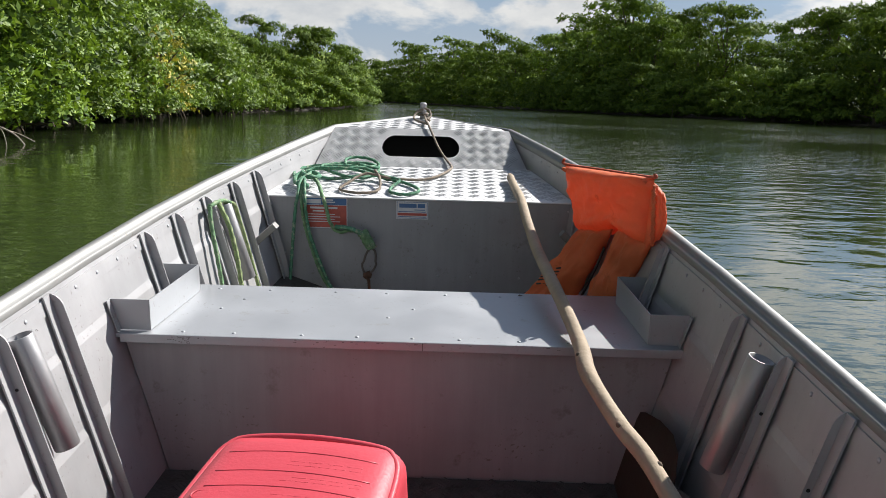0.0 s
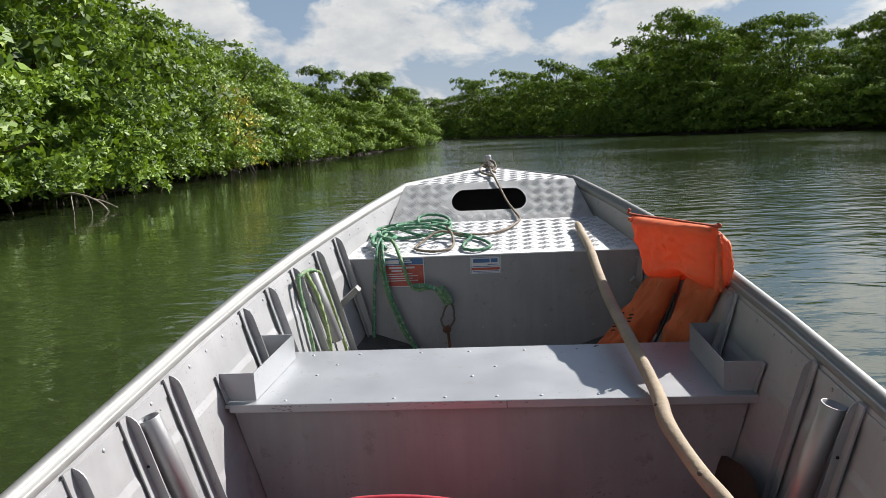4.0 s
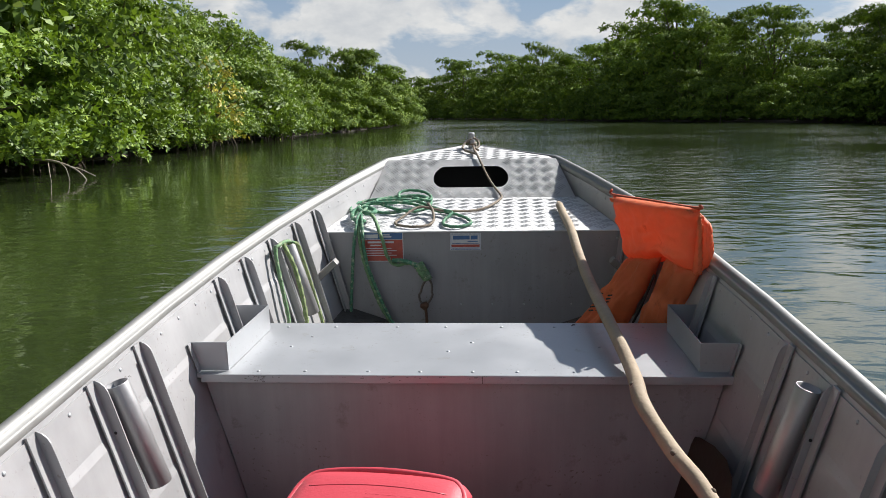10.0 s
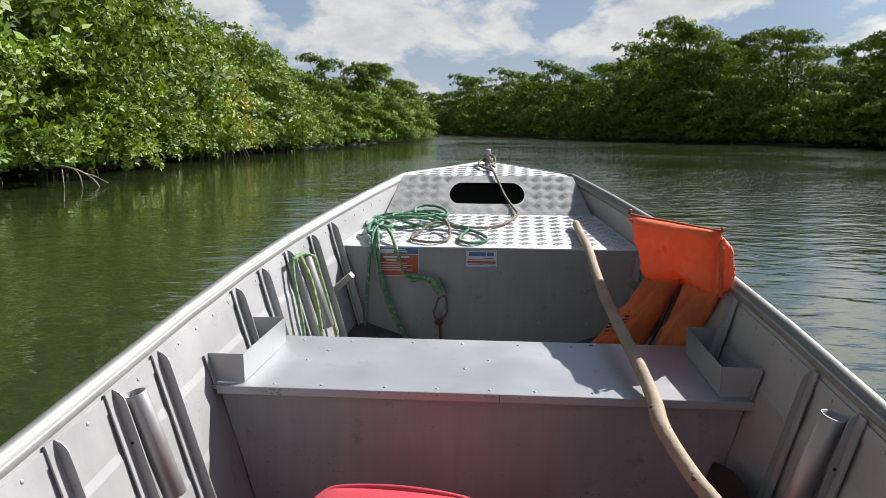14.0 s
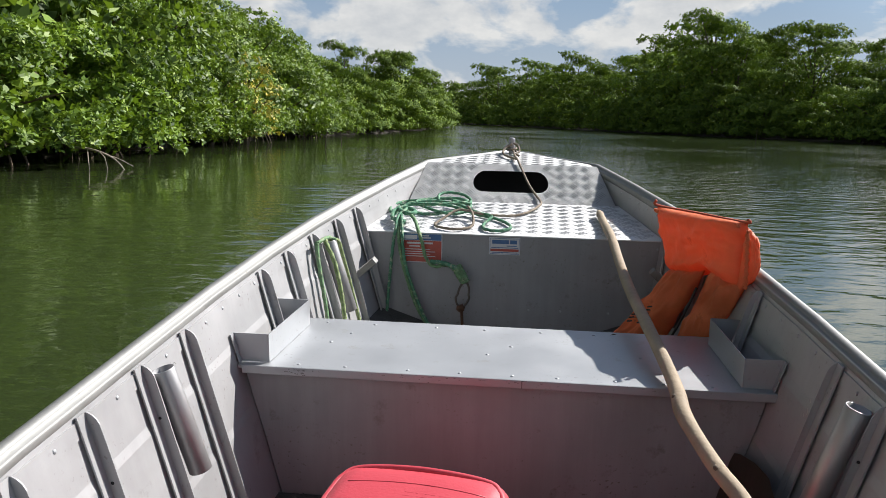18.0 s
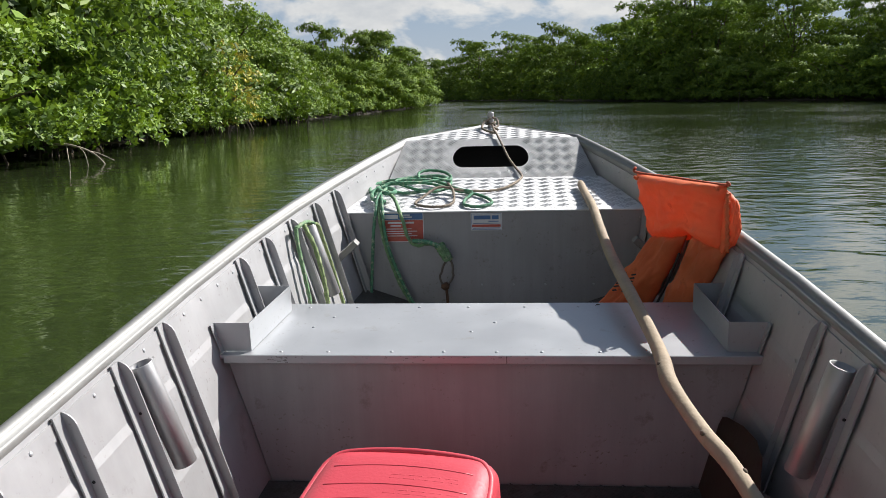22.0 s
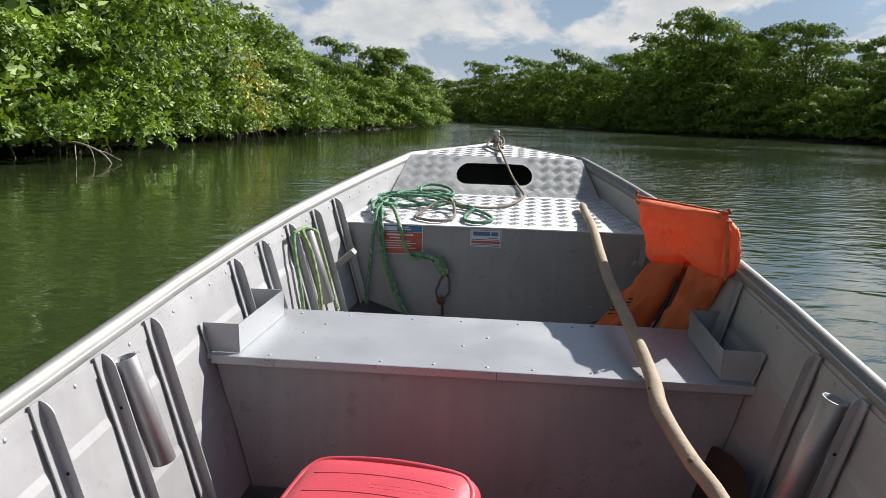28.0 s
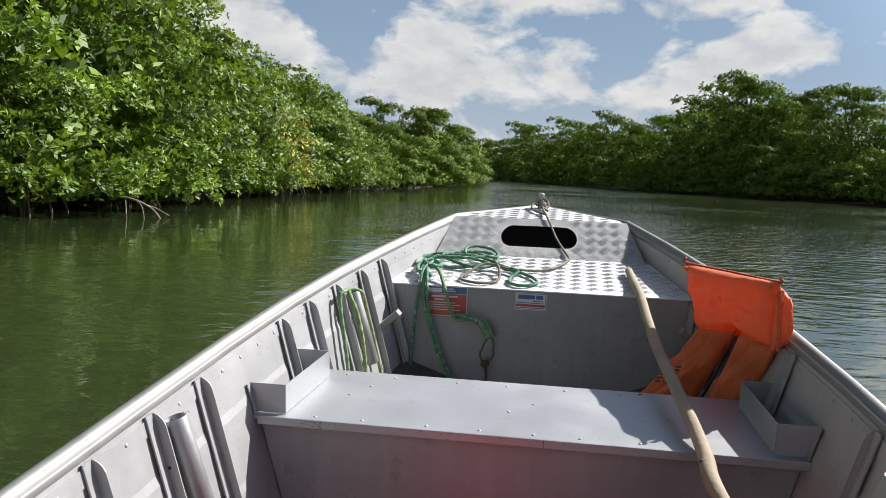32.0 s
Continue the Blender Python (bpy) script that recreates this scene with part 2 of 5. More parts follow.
def water_material():
    m = bpy.data.materials.new("river_water")
    m.use_nodes = True
    t = m.node_tree
    b = t.nodes["Principled BSDF"]
    b.inputs["Base Color"].default_value = (0.023, 0.033, 0.012, 1)
    b.inputs["Roughness"].default_value = 0.02
    b.inputs["IOR"].default_value = 1.33
    co = t.nodes.new("ShaderNodeTexCoord")
    mp = t.nodes.new("ShaderNodeMapping")
    mp.inputs["Scale"].default_value = (1.7, 2.5, 1.0)
    mp.inputs["Rotation"].default_value = (0, 0, radians(7))
    t.links.new(co.outputs["Object"], mp.inputs["Vector"])
    # breezes: rippled and calm patches
    gust = node(t, "ShaderNodeTexNoise", Scale=0.09, Detail=3.0, Roughness=0.55, Distortion=0.5)
    t.links.new(co.outputs["Object"], gust.inputs["Vector"])
    sx = t.nodes.new("ShaderNodeSeparateXYZ")
    t.links.new(co.outputs["Object"], sx.inputs[0])
    open_reach = node(t, "ShaderNodeMapRange")      # more breeze over the open middle, lee under the left bank
    for key, value in (("From Min", -6.0), ("From Max", 14.0), ("To Min", -0.05), ("To Max", 0.17)):
        open_reach.inputs[key].default_value = value
    t.links.new(sx.outputs["X"], open_reach.inputs["Value"])
    far_reach = node(t, "ShaderNodeMapRange")      # wind comes down the far reach
    for key, value in (("From Min", 48.0), ("From Max", 64.0), ("To Min", 0.0), ("To Max", 0.2)):
        far_reach.inputs[key].default_value = value
    t.links.new(sx.outputs["Y"], far_reach.inputs["Value"])
    breeze = node(t, "ShaderNodeMath")
    breeze.operation = "ADD"
    both = node(t, "ShaderNodeMath")
    both.operation = "ADD"
    t.links.new(open_reach.outputs[0], both.inputs[0])
    t.links.new(far_reach.outputs[0], both.inputs[1])
    t.links.new(gust.outputs["Fac"], breeze.inputs[0])
    t.links.new(both.outputs[0], breeze.inputs[1])
    calm = ramp(t, breeze.outputs[0], [(0.38, (0.10, 0.10, 0.10)), (0.72, (1.0, 1.0, 1.0))])
    wavelets = ramp(t, breeze.outputs[0], [(0.38, (0.03, 0.03, 0.03)), (0.72, (0.10, 0.10, 0.10))])
    t.links.new(wavelets.outputs["Color"], b.inputs["Roughness"])
    last = None
    for scale, dist, st, gusty in ((0.45, 0.022, 0.5, False), (1.5, 0.036, 0.5, True), (4.2, 0.010, 0.5, True), (11.0, 0.002, 0.5, True)):
        n = node(t, "ShaderNodeTexNoise", Scale=scale, Detail=2.0, Roughness=0.45, Distortion=0.35)
        t.links.new(mp.outputs[0], n.inputs["Vector"])
        bp = node(t, "ShaderNodeBump", Strength=st, Distance=dist)
        if gusty:
            t.links.new(calm.outputs["Color"], bp.inputs["Strength"])
        t.links.new(n.outputs["Fac"], bp.inputs["Height"])
        if last:
            t.links.new(last.outputs[0], bp.inputs["Normal"])
        last = bp
    t.links.new(last.outputs[0], b.inputs["Normal"])
    return m


WATER = water_material()

# ---- making meshes ----


def mesh_of(name, bm, mat, smooth=False):
    me = bpy.data.meshes.new(name)
    if isinstance(bm, bmesh.types.BMesh):
        bmesh.ops.recalc_face_normals(bm, faces=bm.faces)
        bm.to_mesh(me)
        bm.free()
    else:
        me.from_pydata(*bm)
    me.materials.append(mat)
    if smooth:
        me.polygons.foreach_set("use_smooth", [True] * len(me.polygons))
    return me


def part(name, bm, mat, parent, label="", smooth=False, kind=""):
    ob = new(name, bm if isinstance(bm, bpy.types.Mesh) else mesh_of(name, bm, mat, smooth))
    ob.parent = parent
    return tagged(ob, label, kind=kind)


def thing(name, label, category, group="", kind="", m=None):
    ob = new(name)
    ob.matrix_basis = m or BOAT
    return tagged(ob, label, category, group, kind)


def box(size, at=(0, 0, 0), bevel=0.0, turn=None):
    bm = bmesh.new()
    bmesh.ops.create_cube(bm, size=1, matrix=Matrix.Translation(at) @ (turn or Matrix()) @ Matrix.Diagonal((*size, 1)))
    if bevel:
        bmesh.ops.bevel(bm, geom=bm.edges[:], offset=bevel, segments=2, affect="EDGES", profile=0.5)
    return bm


def sheet(grid, thick):
    """A sheet with thickness from rows of points (all rows alike long); thick is a vector from one face to the other."""
    bm = bmesh.new()
    d = Vector(thick)
    a = [[bm.verts.new(Vector(p)) for p in row] for row in grid]
    b = [[bm.verts.new(Vector(p) + d) for p in row] for row in grid]
    n, k = len(grid), len(grid[0])
    for i in range(n - 1):
        for j in range(k - 1):
            bm.faces.new((a[i][j], a[i + 1][j], a[i + 1][j + 1], a[i][j + 1]))
            bm.faces.new((b[i][j], b[i][j + 1], b[i + 1][j + 1], b[i + 1][j]))
    for i in range(n - 1):
        for j in (0, k - 1):
            bm.faces.new((a[i][j], b[i][j], b[i + 1][j], a[i + 1][j]))
    for j in range(k - 1):
        for i in (0, n - 1):
            bm.faces.new((a[i][j], a[i][j + 1], b[i][j + 1], b[i][j]))
    return bm


def smooth_path(points, per=6):
    """A Catmull-Rom line through the points."""
    p = [Vector(q) for q in points]
    p = [2 * p[0] - p[1], *p, 2 * p[-1] - p[-2]]
    res = []
    for i in range(1, len(p) - 2):
        for k in range(per):
            u = k / per
            res.append(0.5 * (2 * p[i] + (p[i + 1] - p[i - 1]) * u + (2 * p[i - 1] - 5 * p[i] + 4 * p[i + 1] - p[i + 2]) * u * u
                              + (3 * p[i] - p[i - 1] - 3 * p[i + 1] + p[i + 2]) * u ** 3))
    return res + [p[-2]]


def sweep(path, radius, sides=8, strands=0, lay=0.05, closed=False):
    """A tube along a path; radius is a number or one for each point. strands: twisted like a laid rope, one turn in lay metres."""
    bm = bmesh.new()
    n = len(path)
    rings, up, s = [], Vector((0, 0, 1)), 0.0
    for i, p in enumerate(path):
        a, b = path[(i - 1) % n if closed else max(i - 1, 0)], path[(i + 1) % n if closed else min(i + 1, n - 1)]
        d = (b - a).normalized()
        if i:
            s += (p - path[i - 1]).length
        side = d.cross(up)
        if side.length < 1e-3:
            side = d.cross(Vector((1, 0, 0)))
        side.normalize()
        up = side.cross(d).normalized()
        r0 = radius[i] if isinstance(radius, (list, tuple)) else radius
        ring = []
        for k in range(sides):
            th = 2 * math.pi * k / sides
            r = r0 * (1 + (0.17 * math.cos(strands * th - 2 * math.pi * s / lay * 1.0) if strands else 0))
            ring.append(bm.verts.new(p + (side * math.cos(th) + up * math.sin(th)) * r))
        rings.append(ring)
    for i in range(n if closed else n - 1):
        j = (i + 1) % n
        for k in range(sides):
            bm.faces.new((rings[i][k], rings[i][(k + 1) % sides], rings[j][(k + 1) % sides], rings[j][k]))
    if not closed:
        bm.faces.new(rings[0][::-1])
        bm.faces.new(rings[-1])
    return bm


# ---- the boat's lines ----
HALF = [(-3.4, 0.70), (-2.5, 0.755), (-0.8, 0.774), (-0.4, 0.760), (0.0, 0.743), (0.4, 0.714), (0.8, 0.668), (1.15, 0.612), (1.6, 0.528), (2.0, 0.442), (2.12, 0.415), (2.53, 0.02)]


def half(y):
    for (a, p), (b, q) in zip(HALF, HALF[1:]):
        if y <= b:
            return p + (q - p) * (y - a) / (b - a)
    return HALF[-1][1]


def ahead(y):
    """0 at the bench, 1 from the fore deck on."""
    return min(max((y - 0.45) / 0.65, 0), 1)


def beam(y, s):
    return half(y) + (0.007 if s < 0 else 0.018 * ahead(y) * min(max((2.4 - y) / 0.3, 0), 1))


def flare(y, s):
    return 0.26 if s < 0 else 0.26 - 0.15 * ahead(y)


def axis(y):
    return -0.026 * y


def rail_z(y):
    return 0.548 + 0.035 * y


def side_x(y, z, s):
    """The inner face of the hull's side (s: -1 port, 1 starboard) at a height: sloped, with two pressed steps along it."""
    drop = rail_z(y) - z
    step = 0.0030 * (min(max((drop - 0.137) / 0.019, 0), 1) + min(max((drop - 0.302) / 0.019, 0), 1))
    return axis(y) + s * max(beam(y, s) - 0.038 - (flare(y, s) - 0.018) * drop - step, 0.004)


def keel_z(y):
    return -0.03 + (0.55 * ((y - 1.3) / 1.23) ** 2 if y > 1.3 else 0)

# ---- river, banks ----
# the water meets the hull where the tilted boat's side crosses the surface
hole3 = []
for s, steps in ((-1, range(50)), (1, range(49, -1, -1))):
    for i in steps:
        y = -3.38 + 0.1 * i
        z = max((0.05 - y * math.sin(radians(4.3))) / math.cos(radians(4.3)), 0.0)
        p = BOAT @ Vector((side_x(y, z, s) + 0.002 * s, y, z))
        hole3.append(p)
bm = bmesh.new()
inner = [bm.verts.new((p.x, p.y, 0)) for p in hole3]
ring0 = inner
for r in (6.0, 40.0, 300.0, 4000.0):
    ring1 = []
    for p in hole3:
        a = math.atan2(p.y + 0.9, p.x)
        ring1.append(bm.verts.new((math.cos(a) * r, math.sin(a) * r - 0.9, 0)))
    for i in range(len(ring0)):
        j = (i + 1) % len(ring0)
        bm.faces.new((ring0[i], ring0[j], ring1[j], ring1[i]))
    ring0 = ring1
water = part("water", bm, WATER, None)
tagged(water, "calm dark green river water with small ripples", "water", kind="structure")
bm = box((8000, 8000, 0.2), (0, 0, -2.6))
tagged(part("ground", bm, MUD, None), "muddy brown river bed under the water", "ground", kind="structure")

# the banks' waterlines, from astern to far ahead
# the reach astern is unseen, drawn closed to cut light from behind
LEFT = [(3, -82), (-6, -66), (-10, -45), (-10, -25), (-9.5, -5), (-8.2, 9), (-9.2, 22), (-9.6, 36), (-9.0, 50), (-8.7, 68), (-10.5, 95), (-18, 130), (-38, 165), (-80, 200), (-130, 225)]
RIGHT = [(6, -80), (14, -62), (20, -40), (25, -15), (31, 10), (29, 28), (24.5, 43), (19.5, 56), (14.0, 72), (7.5, 95), (0.5, 130), (-9, 172), (-26, 215), (-60, 255), (-120, 290)]


def along(line, step):
    d = 0.0
    for (x0, y0), (x1, y1) in zip(line, line[1:]):
        n = math.hypot(x1 - x0, y1 - y0)
        while d < n:
            u = d / n
            yield x0 + (x1 - x0) * u, y0 + (y1 - y0) * u, (x1 - x0) / n, (y1 - y0) / n
            d += step if step > 0 else 1
        d -= n


for nm, line, s in (("bank_left", LEFT, -1), ("bank_right", RIGHT, 1)):
    grid = []
    for x, y, dx, dy in along(line, 3.0):
        nx, ny = (-dy, dx) if s < 0 else (dy, -dx)
        w0 = 0.8 * noise.noise((x * 0.2, y * 0.2, 0))
        grid.append([(x + nx * (k + w0), y + ny * (k + w0), z) for k, z in ((0.6, -0.3), (1.4, 0.08), (3.0, 0.2), (9, 0.5), (60, 1.0))])
    tagged(part(nm, sheet(grid, (0, 0, -0.4)), MUD, None), "low muddy bank under mangrove trees", "bank", kind="structure")


def leaves(rng, blobs, count, size, leaf, clip=0.02, under=-0.15, round_off=0.5, fine=False):
    """Rosettes of six folded leaves at the twig ends, on and inside uneven round clumps, as one mesh."""
    per = 6
    tips = count // per
    count = tips * per
    vol = np.array([b[3] * b[4] for b in blobs])
    pick = rng.choice(len(blobs), tips, p=vol / vol.sum())
    c = np.array([b[:3] for b in blobs])[pick]
    r = np.array([[b[3], b[3], b[4]] for b in blobs])[pick]
    d = rng.normal(size=(tips, 3))
    d /= np.linalg.norm(d, axis=1)[:, None]
    d[:, 2] = np.where(d[:, 2] < under, -d[:, 2], d[:, 2])
    rad = 1 - 0.26 * rng.random(tips) ** 2.0
    wob = 1 + 0.18 * np.sin(d[:, 0] * 9 + c[:, 1] * 3) * np.sin(d[:, 1] * 8 + c[:, 0] * 3) + 0.06 * rng.normal(size=tips)
    p = c + d * r * (rad * wob)[:, None]
    p[:, 2] = np.maximum(p[:, 2], clip + 0.2 * rng.random(tips))
    # twig direction: outwards and up; leaves spread round it
    tw = 1.0 * d + 0.42 * rng.normal(size=(tips, 3)) + (0, 0, 0.5)
    tw /= np.linalg.norm(tw, axis=1)[:, None]
    e1 = np.cross(tw, rng.normal(size=(tips, 3)))
    e1 /= np.linalg.norm(e1, axis=1)[:, None] + 1e-9
    e2 = np.cross(tw, e1)
    phi = np.tile(np.arange(per) * 2 * np.pi / per, tips) + rng.normal(size=count) * 0.35
    lean = 1.1 + 0.3 * rng.normal(size=count)
    p, tw, e1, e2 = (np.repeat(q, per, 0) for q in (p, tw, e1, e2))
    out_dir = e1 * np.cos(phi)[:, None] + e2 * np.sin(phi)[:, None]
    ax = tw * np.cos(lean)[:, None] + out_dir * np.sin(lean)[:, None]
    side = np.cross(ax, tw + 0.25 * rng.normal(size=(count, 3)))
    side /= np.linalg.norm(side, axis=1)[:, None] + 1e-6
    nn = np.cross(side, ax)
    out = np.repeat(d, per, 0)
    ln = size * (0.7 + 0.6 * rng.random(count))[:, None]
    if fine:
        shape = [p + ax * ln * 0.10, p + ax * ln * 0.58 + side * ln * 0.24 + nn * ln * 0.07, p + ax * ln, p + ax * ln * 0.50 - side * ln * 0.24]
    else:
        shape = [p + ax * ln * 0.12 - side * ln * 0.24, p + ax * ln * 0.45 + side * ln * 0.30 + nn * ln * 0.06, p + ax * ln]
    sides = len(shape)
    v = np.stack(shape, 1).reshape(-1, 3)
    # coarser inner foliage that closes the heart of the crown
    big = np.array([b[:3] for b in blobs])
    top, wide = big[:, 2].max(), np.abs(big[:, :2]).max()
    k = tips // 2
    q = rng.normal(size=(k, 3))
    q /= np.linalg.norm(q, axis=1)[:, None]
    q *= (rng.random(k) ** 0.45)[:, None]
    heart_at = q * (wide * 0.72, wide * 0.72, top * 0.42) + (0, 0, top * 0.45)
    ax = rng.normal(size=(k, 3))
    ax /= np.linalg.norm(ax, axis=1)[:, None]
    side = np.cross(ax, rng.normal(size=(k, 3)))
    side /= np.linalg.norm(side, axis=1)[:, None] + 1e-6
    ln = size * 2.1
    heart = np.stack([heart_at - side * ln * 0.26, heart_at + ax * ln * 0.5 + side * ln * 0.30, heart_at + ax * ln, heart_at + ax * ln * 0.4 - side * ln * 0.32][:sides], 1).reshape(-1, 3)
    v = np.concatenate([v, heart])
    v[:, 2] = np.maximum(v[:, 2], -0.05)
    count = len(v) // sides
    # leaves face outwards from their clump, and their shading leans towards the clump's own roundness
    blade = v.reshape(-1, sides, 3)
    way = np.concatenate([out, q / (np.linalg.norm(q, axis=1)[:, None] + 1e-9)])
    flat_n = np.cross(blade[:, 1] - blade[:, 0], blade[:, 2] - blade[:, 0])
    flat_n /= np.linalg.norm(flat_n, axis=1)[:, None] + 1e-9
    turned = (flat_n * way).sum(1) < 0
    blade[turned] = blade[turned][:, ::-1]
    flat_n[turned] *= -1
    nrm = flat_n * (1 - round_off) + way * round_off
    nrm = np.repeat(nrm / (np.linalg.norm(nrm, axis=1)[:, None] + 1e-9), sides, 0)
    v = blade.reshape(-1, 3)
    me = bpy.data.meshes.new("crown")
    me.vertices.add(len(v))
    me.vertices.foreach_set("co", v.ravel())
    me.loops.add(count * sides)
    me.loops.foreach_set("vertex_index", np.arange(count * sides))
    me.polygons.add(count)
    me.polygons.foreach_set("loop_start", np.arange(count) * sides)
    me.polygons.foreach_set("loop_total", np.full(count, sides))
    me.materials.append(leaf)
    me.update(calc_edges=True)
    me.polygons.foreach_set("use_smooth", np.ones(count, dtype=bool))
    me.normals_split_custom_set_from_vertices(nrm)
    return me


def mangrove(seed, height, spread, count, size, label, leaf=LEAF, n=28, clump=0.28, under=-0.15, round_off=0.45):
    """A tree on arched roots: short trunk, limbs, and a crown of clumps that hangs down to the water."""
    rng = np.random.default_rng(seed)
    tree = thing("mangrove_tree", label, "tree", "mangroves along the river", m=Matrix())
    blobs = []
    wood, roots = bmesh.new(), bmesh.new()

    def add(bm, path, radius, sides):
        me = mesh_of("wood", sweep(path, radius, sides), BARK)
        bm.from_mesh(me)
        bpy.data.meshes.remove(me)

    add(wood, smooth_path([(0, 0, -0.4), (0.1, 0.05, height * 0.25), (-0.08, 0.1, height * 0.5), (0.1, 0, height * 0.8)], 3), [0.12 * (1 - i / 13) + 0.02 for i in range(10)], 6)
    for i in range(n):
        a = i * 2.39996 + rng.random() * 0.9
        u = (i + 0.5) / n
        z = height * (0.08 + 0.88 * u ** 0.9)
        reach = spread * (1.0 - 0.70 * max(0, (z / height - 0.3) / 0.7) ** 1.5) * (0.62 + 0.46 * rng.random() ** 0.8)
        k = 0.75 + 0.6 * rng.random()
        b = (math.cos(a) * reach, math.sin(a) * reach, z, spread * clump * k, spread * clump * 0.54 * k)
        blobs.append(b)
        if i % 2 == 0:
            add(wood, [Vector((0, 0, z * 0.55)), Vector((b[0] * 0.55, b[1] * 0.55, z * 0.85)), Vector((b[0], b[1], z))], [0.05, 0.035, 0.012], 5)
    for i in range(9):      # boughs that hang down to the water
        a = i * 0.698 + rng.random() * 0.5
        q = spread * (0.6 + 0.4 * rng.random())
        blobs.append((math.cos(a) * q, math.sin(a) * q, 0.28 + 0.3 * rng.random(), spread * 0.2, 0.28 + 0.1 * rng.random()))
    for i in range(4):
        a = rng.random() * 6.28
        blobs.append((math.cos(a) * spread * 0.2, math.sin(a) * spread * 0.2, height * (0.84 + 0.10 * rng.random()), spread * 0.24, spread * 0.15))
    part("trunk", wood, BARK, tree)
    for i in range(9):
        a = rng.random() * 6.28
        r = 0.5 + 0.8 * rng.random()
        add(roots, smooth_path([(0, 0, 0.6 + 0.6 * rng.random()), (math.cos(a) * r * 0.6, math.sin(a) * r * 0.6, 0.55), (math.cos(a) * r, math.sin(a) * r, -0.5)], 3), 0.022, 5)
    part("stilt_root", roots, BARK, tree, "tangle of arched brown stilt roots", kind="stuff")
    part("crown", leaves(rng, blobs, count, size, leaf, under=under, round_off=round_off, fine=size < 0.15), leaf, tree)
    return tree


GREEN = "dense bright green mangrove tree rooted at the water's edge"
THICKET = "tall mangrove tree in the bank's thicket, green dimmed for backlit shade"
near_trees = [mangrove(10 + i, h, sp, int(n * 0.68), 0.112, GREEN) for i, (h, sp, n) in enumerate(((4.6, 2.4, 32000), (5.4, 2.7, 36000), (3.8, 2.3, 28000), (2.3, 1.9, 19000)))]
mid_trees = [mangrove(30 + i, h, sp, n, 0.20, THICKET, SHADE_LEAF, 13, 0.36, -0.1, 0.8) for i, (h, sp, n) in enumerate(((8.0, 3.4, 18000), (9.5, 3.7, 21000), (6.4, 3.1, 15000), (3.2, 2.6, 10000)))]
far_trees = [mangrove(30 + i, h, sp, n, 0.32, THICKET, SHADE_LEAF, 13, 0.36, -0.1, 0.8) for i, (h, sp, n) in enumerate(((8.0, 3.6, 5200), (9.5, 3.9, 6000), (6.4, 3.4, 4800), (3.4, 3.0, 3600)))]
rng = random.Random(5)


def plant(src, x, y, k):
    t = copy_thing(src, Matrix())
    t.matrix_basis = pose(x, y, 0.0, 0, 0, rng.random() * 360) @ Matrix.Diagonal((k, k, k * rng.uniform(0.9, 1.12), 1))


odd = False
for line, s, step in ((LEFT, -1, 3.0), (RIGHT, 1, 4.0)):
    for x, y, dx, dy in along(line, step):
        nx, ny = (-dy, dx) if s < 0 else (dy, -dx)
        d = math.hypot(x, y)
        # added astern out of view, thinned out, to block low sky light
        if y < -8 and rng.random() < 0.7:
            continue
        if d > 100:      # far reach: every other place, larger trees
            odd = not odd
            if odd:
                continue
        j = rng.uniform(-0.7, 0.7)
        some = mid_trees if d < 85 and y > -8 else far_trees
        tall = 1.24 if s < 0 and d < 34 else 1.0
        if d < 40 and y > -8:
            plant(near_trees[rng.choice((2, 3, 3))], x + nx * (1.2 + j), y + ny * (1.2 + j), rng.uniform(0.8, 1.2))
            plant(near_trees[rng.choice((0, 1, 2))], x + nx * (3.4 + j), y + ny * (3.4 + j) + 1.2, rng.uniform(0.95, 1.3) * tall)
            if rng.random() < 0.6:
                plant(mid_trees[2], x + nx * (7.5 + j), y + ny * (7.5 + j), (rng.uniform(0.72, 0.88) + 0.4 * max(0.0, (22 - d) / 20)) * tall)
        else:
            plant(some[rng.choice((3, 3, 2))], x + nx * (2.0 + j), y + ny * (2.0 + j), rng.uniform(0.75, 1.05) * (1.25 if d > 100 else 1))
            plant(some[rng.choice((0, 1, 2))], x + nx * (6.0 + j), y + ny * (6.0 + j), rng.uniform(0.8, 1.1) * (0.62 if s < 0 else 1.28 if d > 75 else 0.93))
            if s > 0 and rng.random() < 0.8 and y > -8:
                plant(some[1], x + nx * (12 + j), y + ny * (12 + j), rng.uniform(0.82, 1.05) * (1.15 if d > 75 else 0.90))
dry = mangrove(52, 3.6, 1.5, 4200, 0.10, "half-bare mangrove tree with yellowing dead leaves", DRY_LEAF)
plant(dry, -9.5, 25.0, 0.78)
for t in [dry] + near_trees + mid_trees + far_trees:
    for o in list(t.children):
        bpy.data.objects.remove(o)
    bpy.data.objects.remove(t)

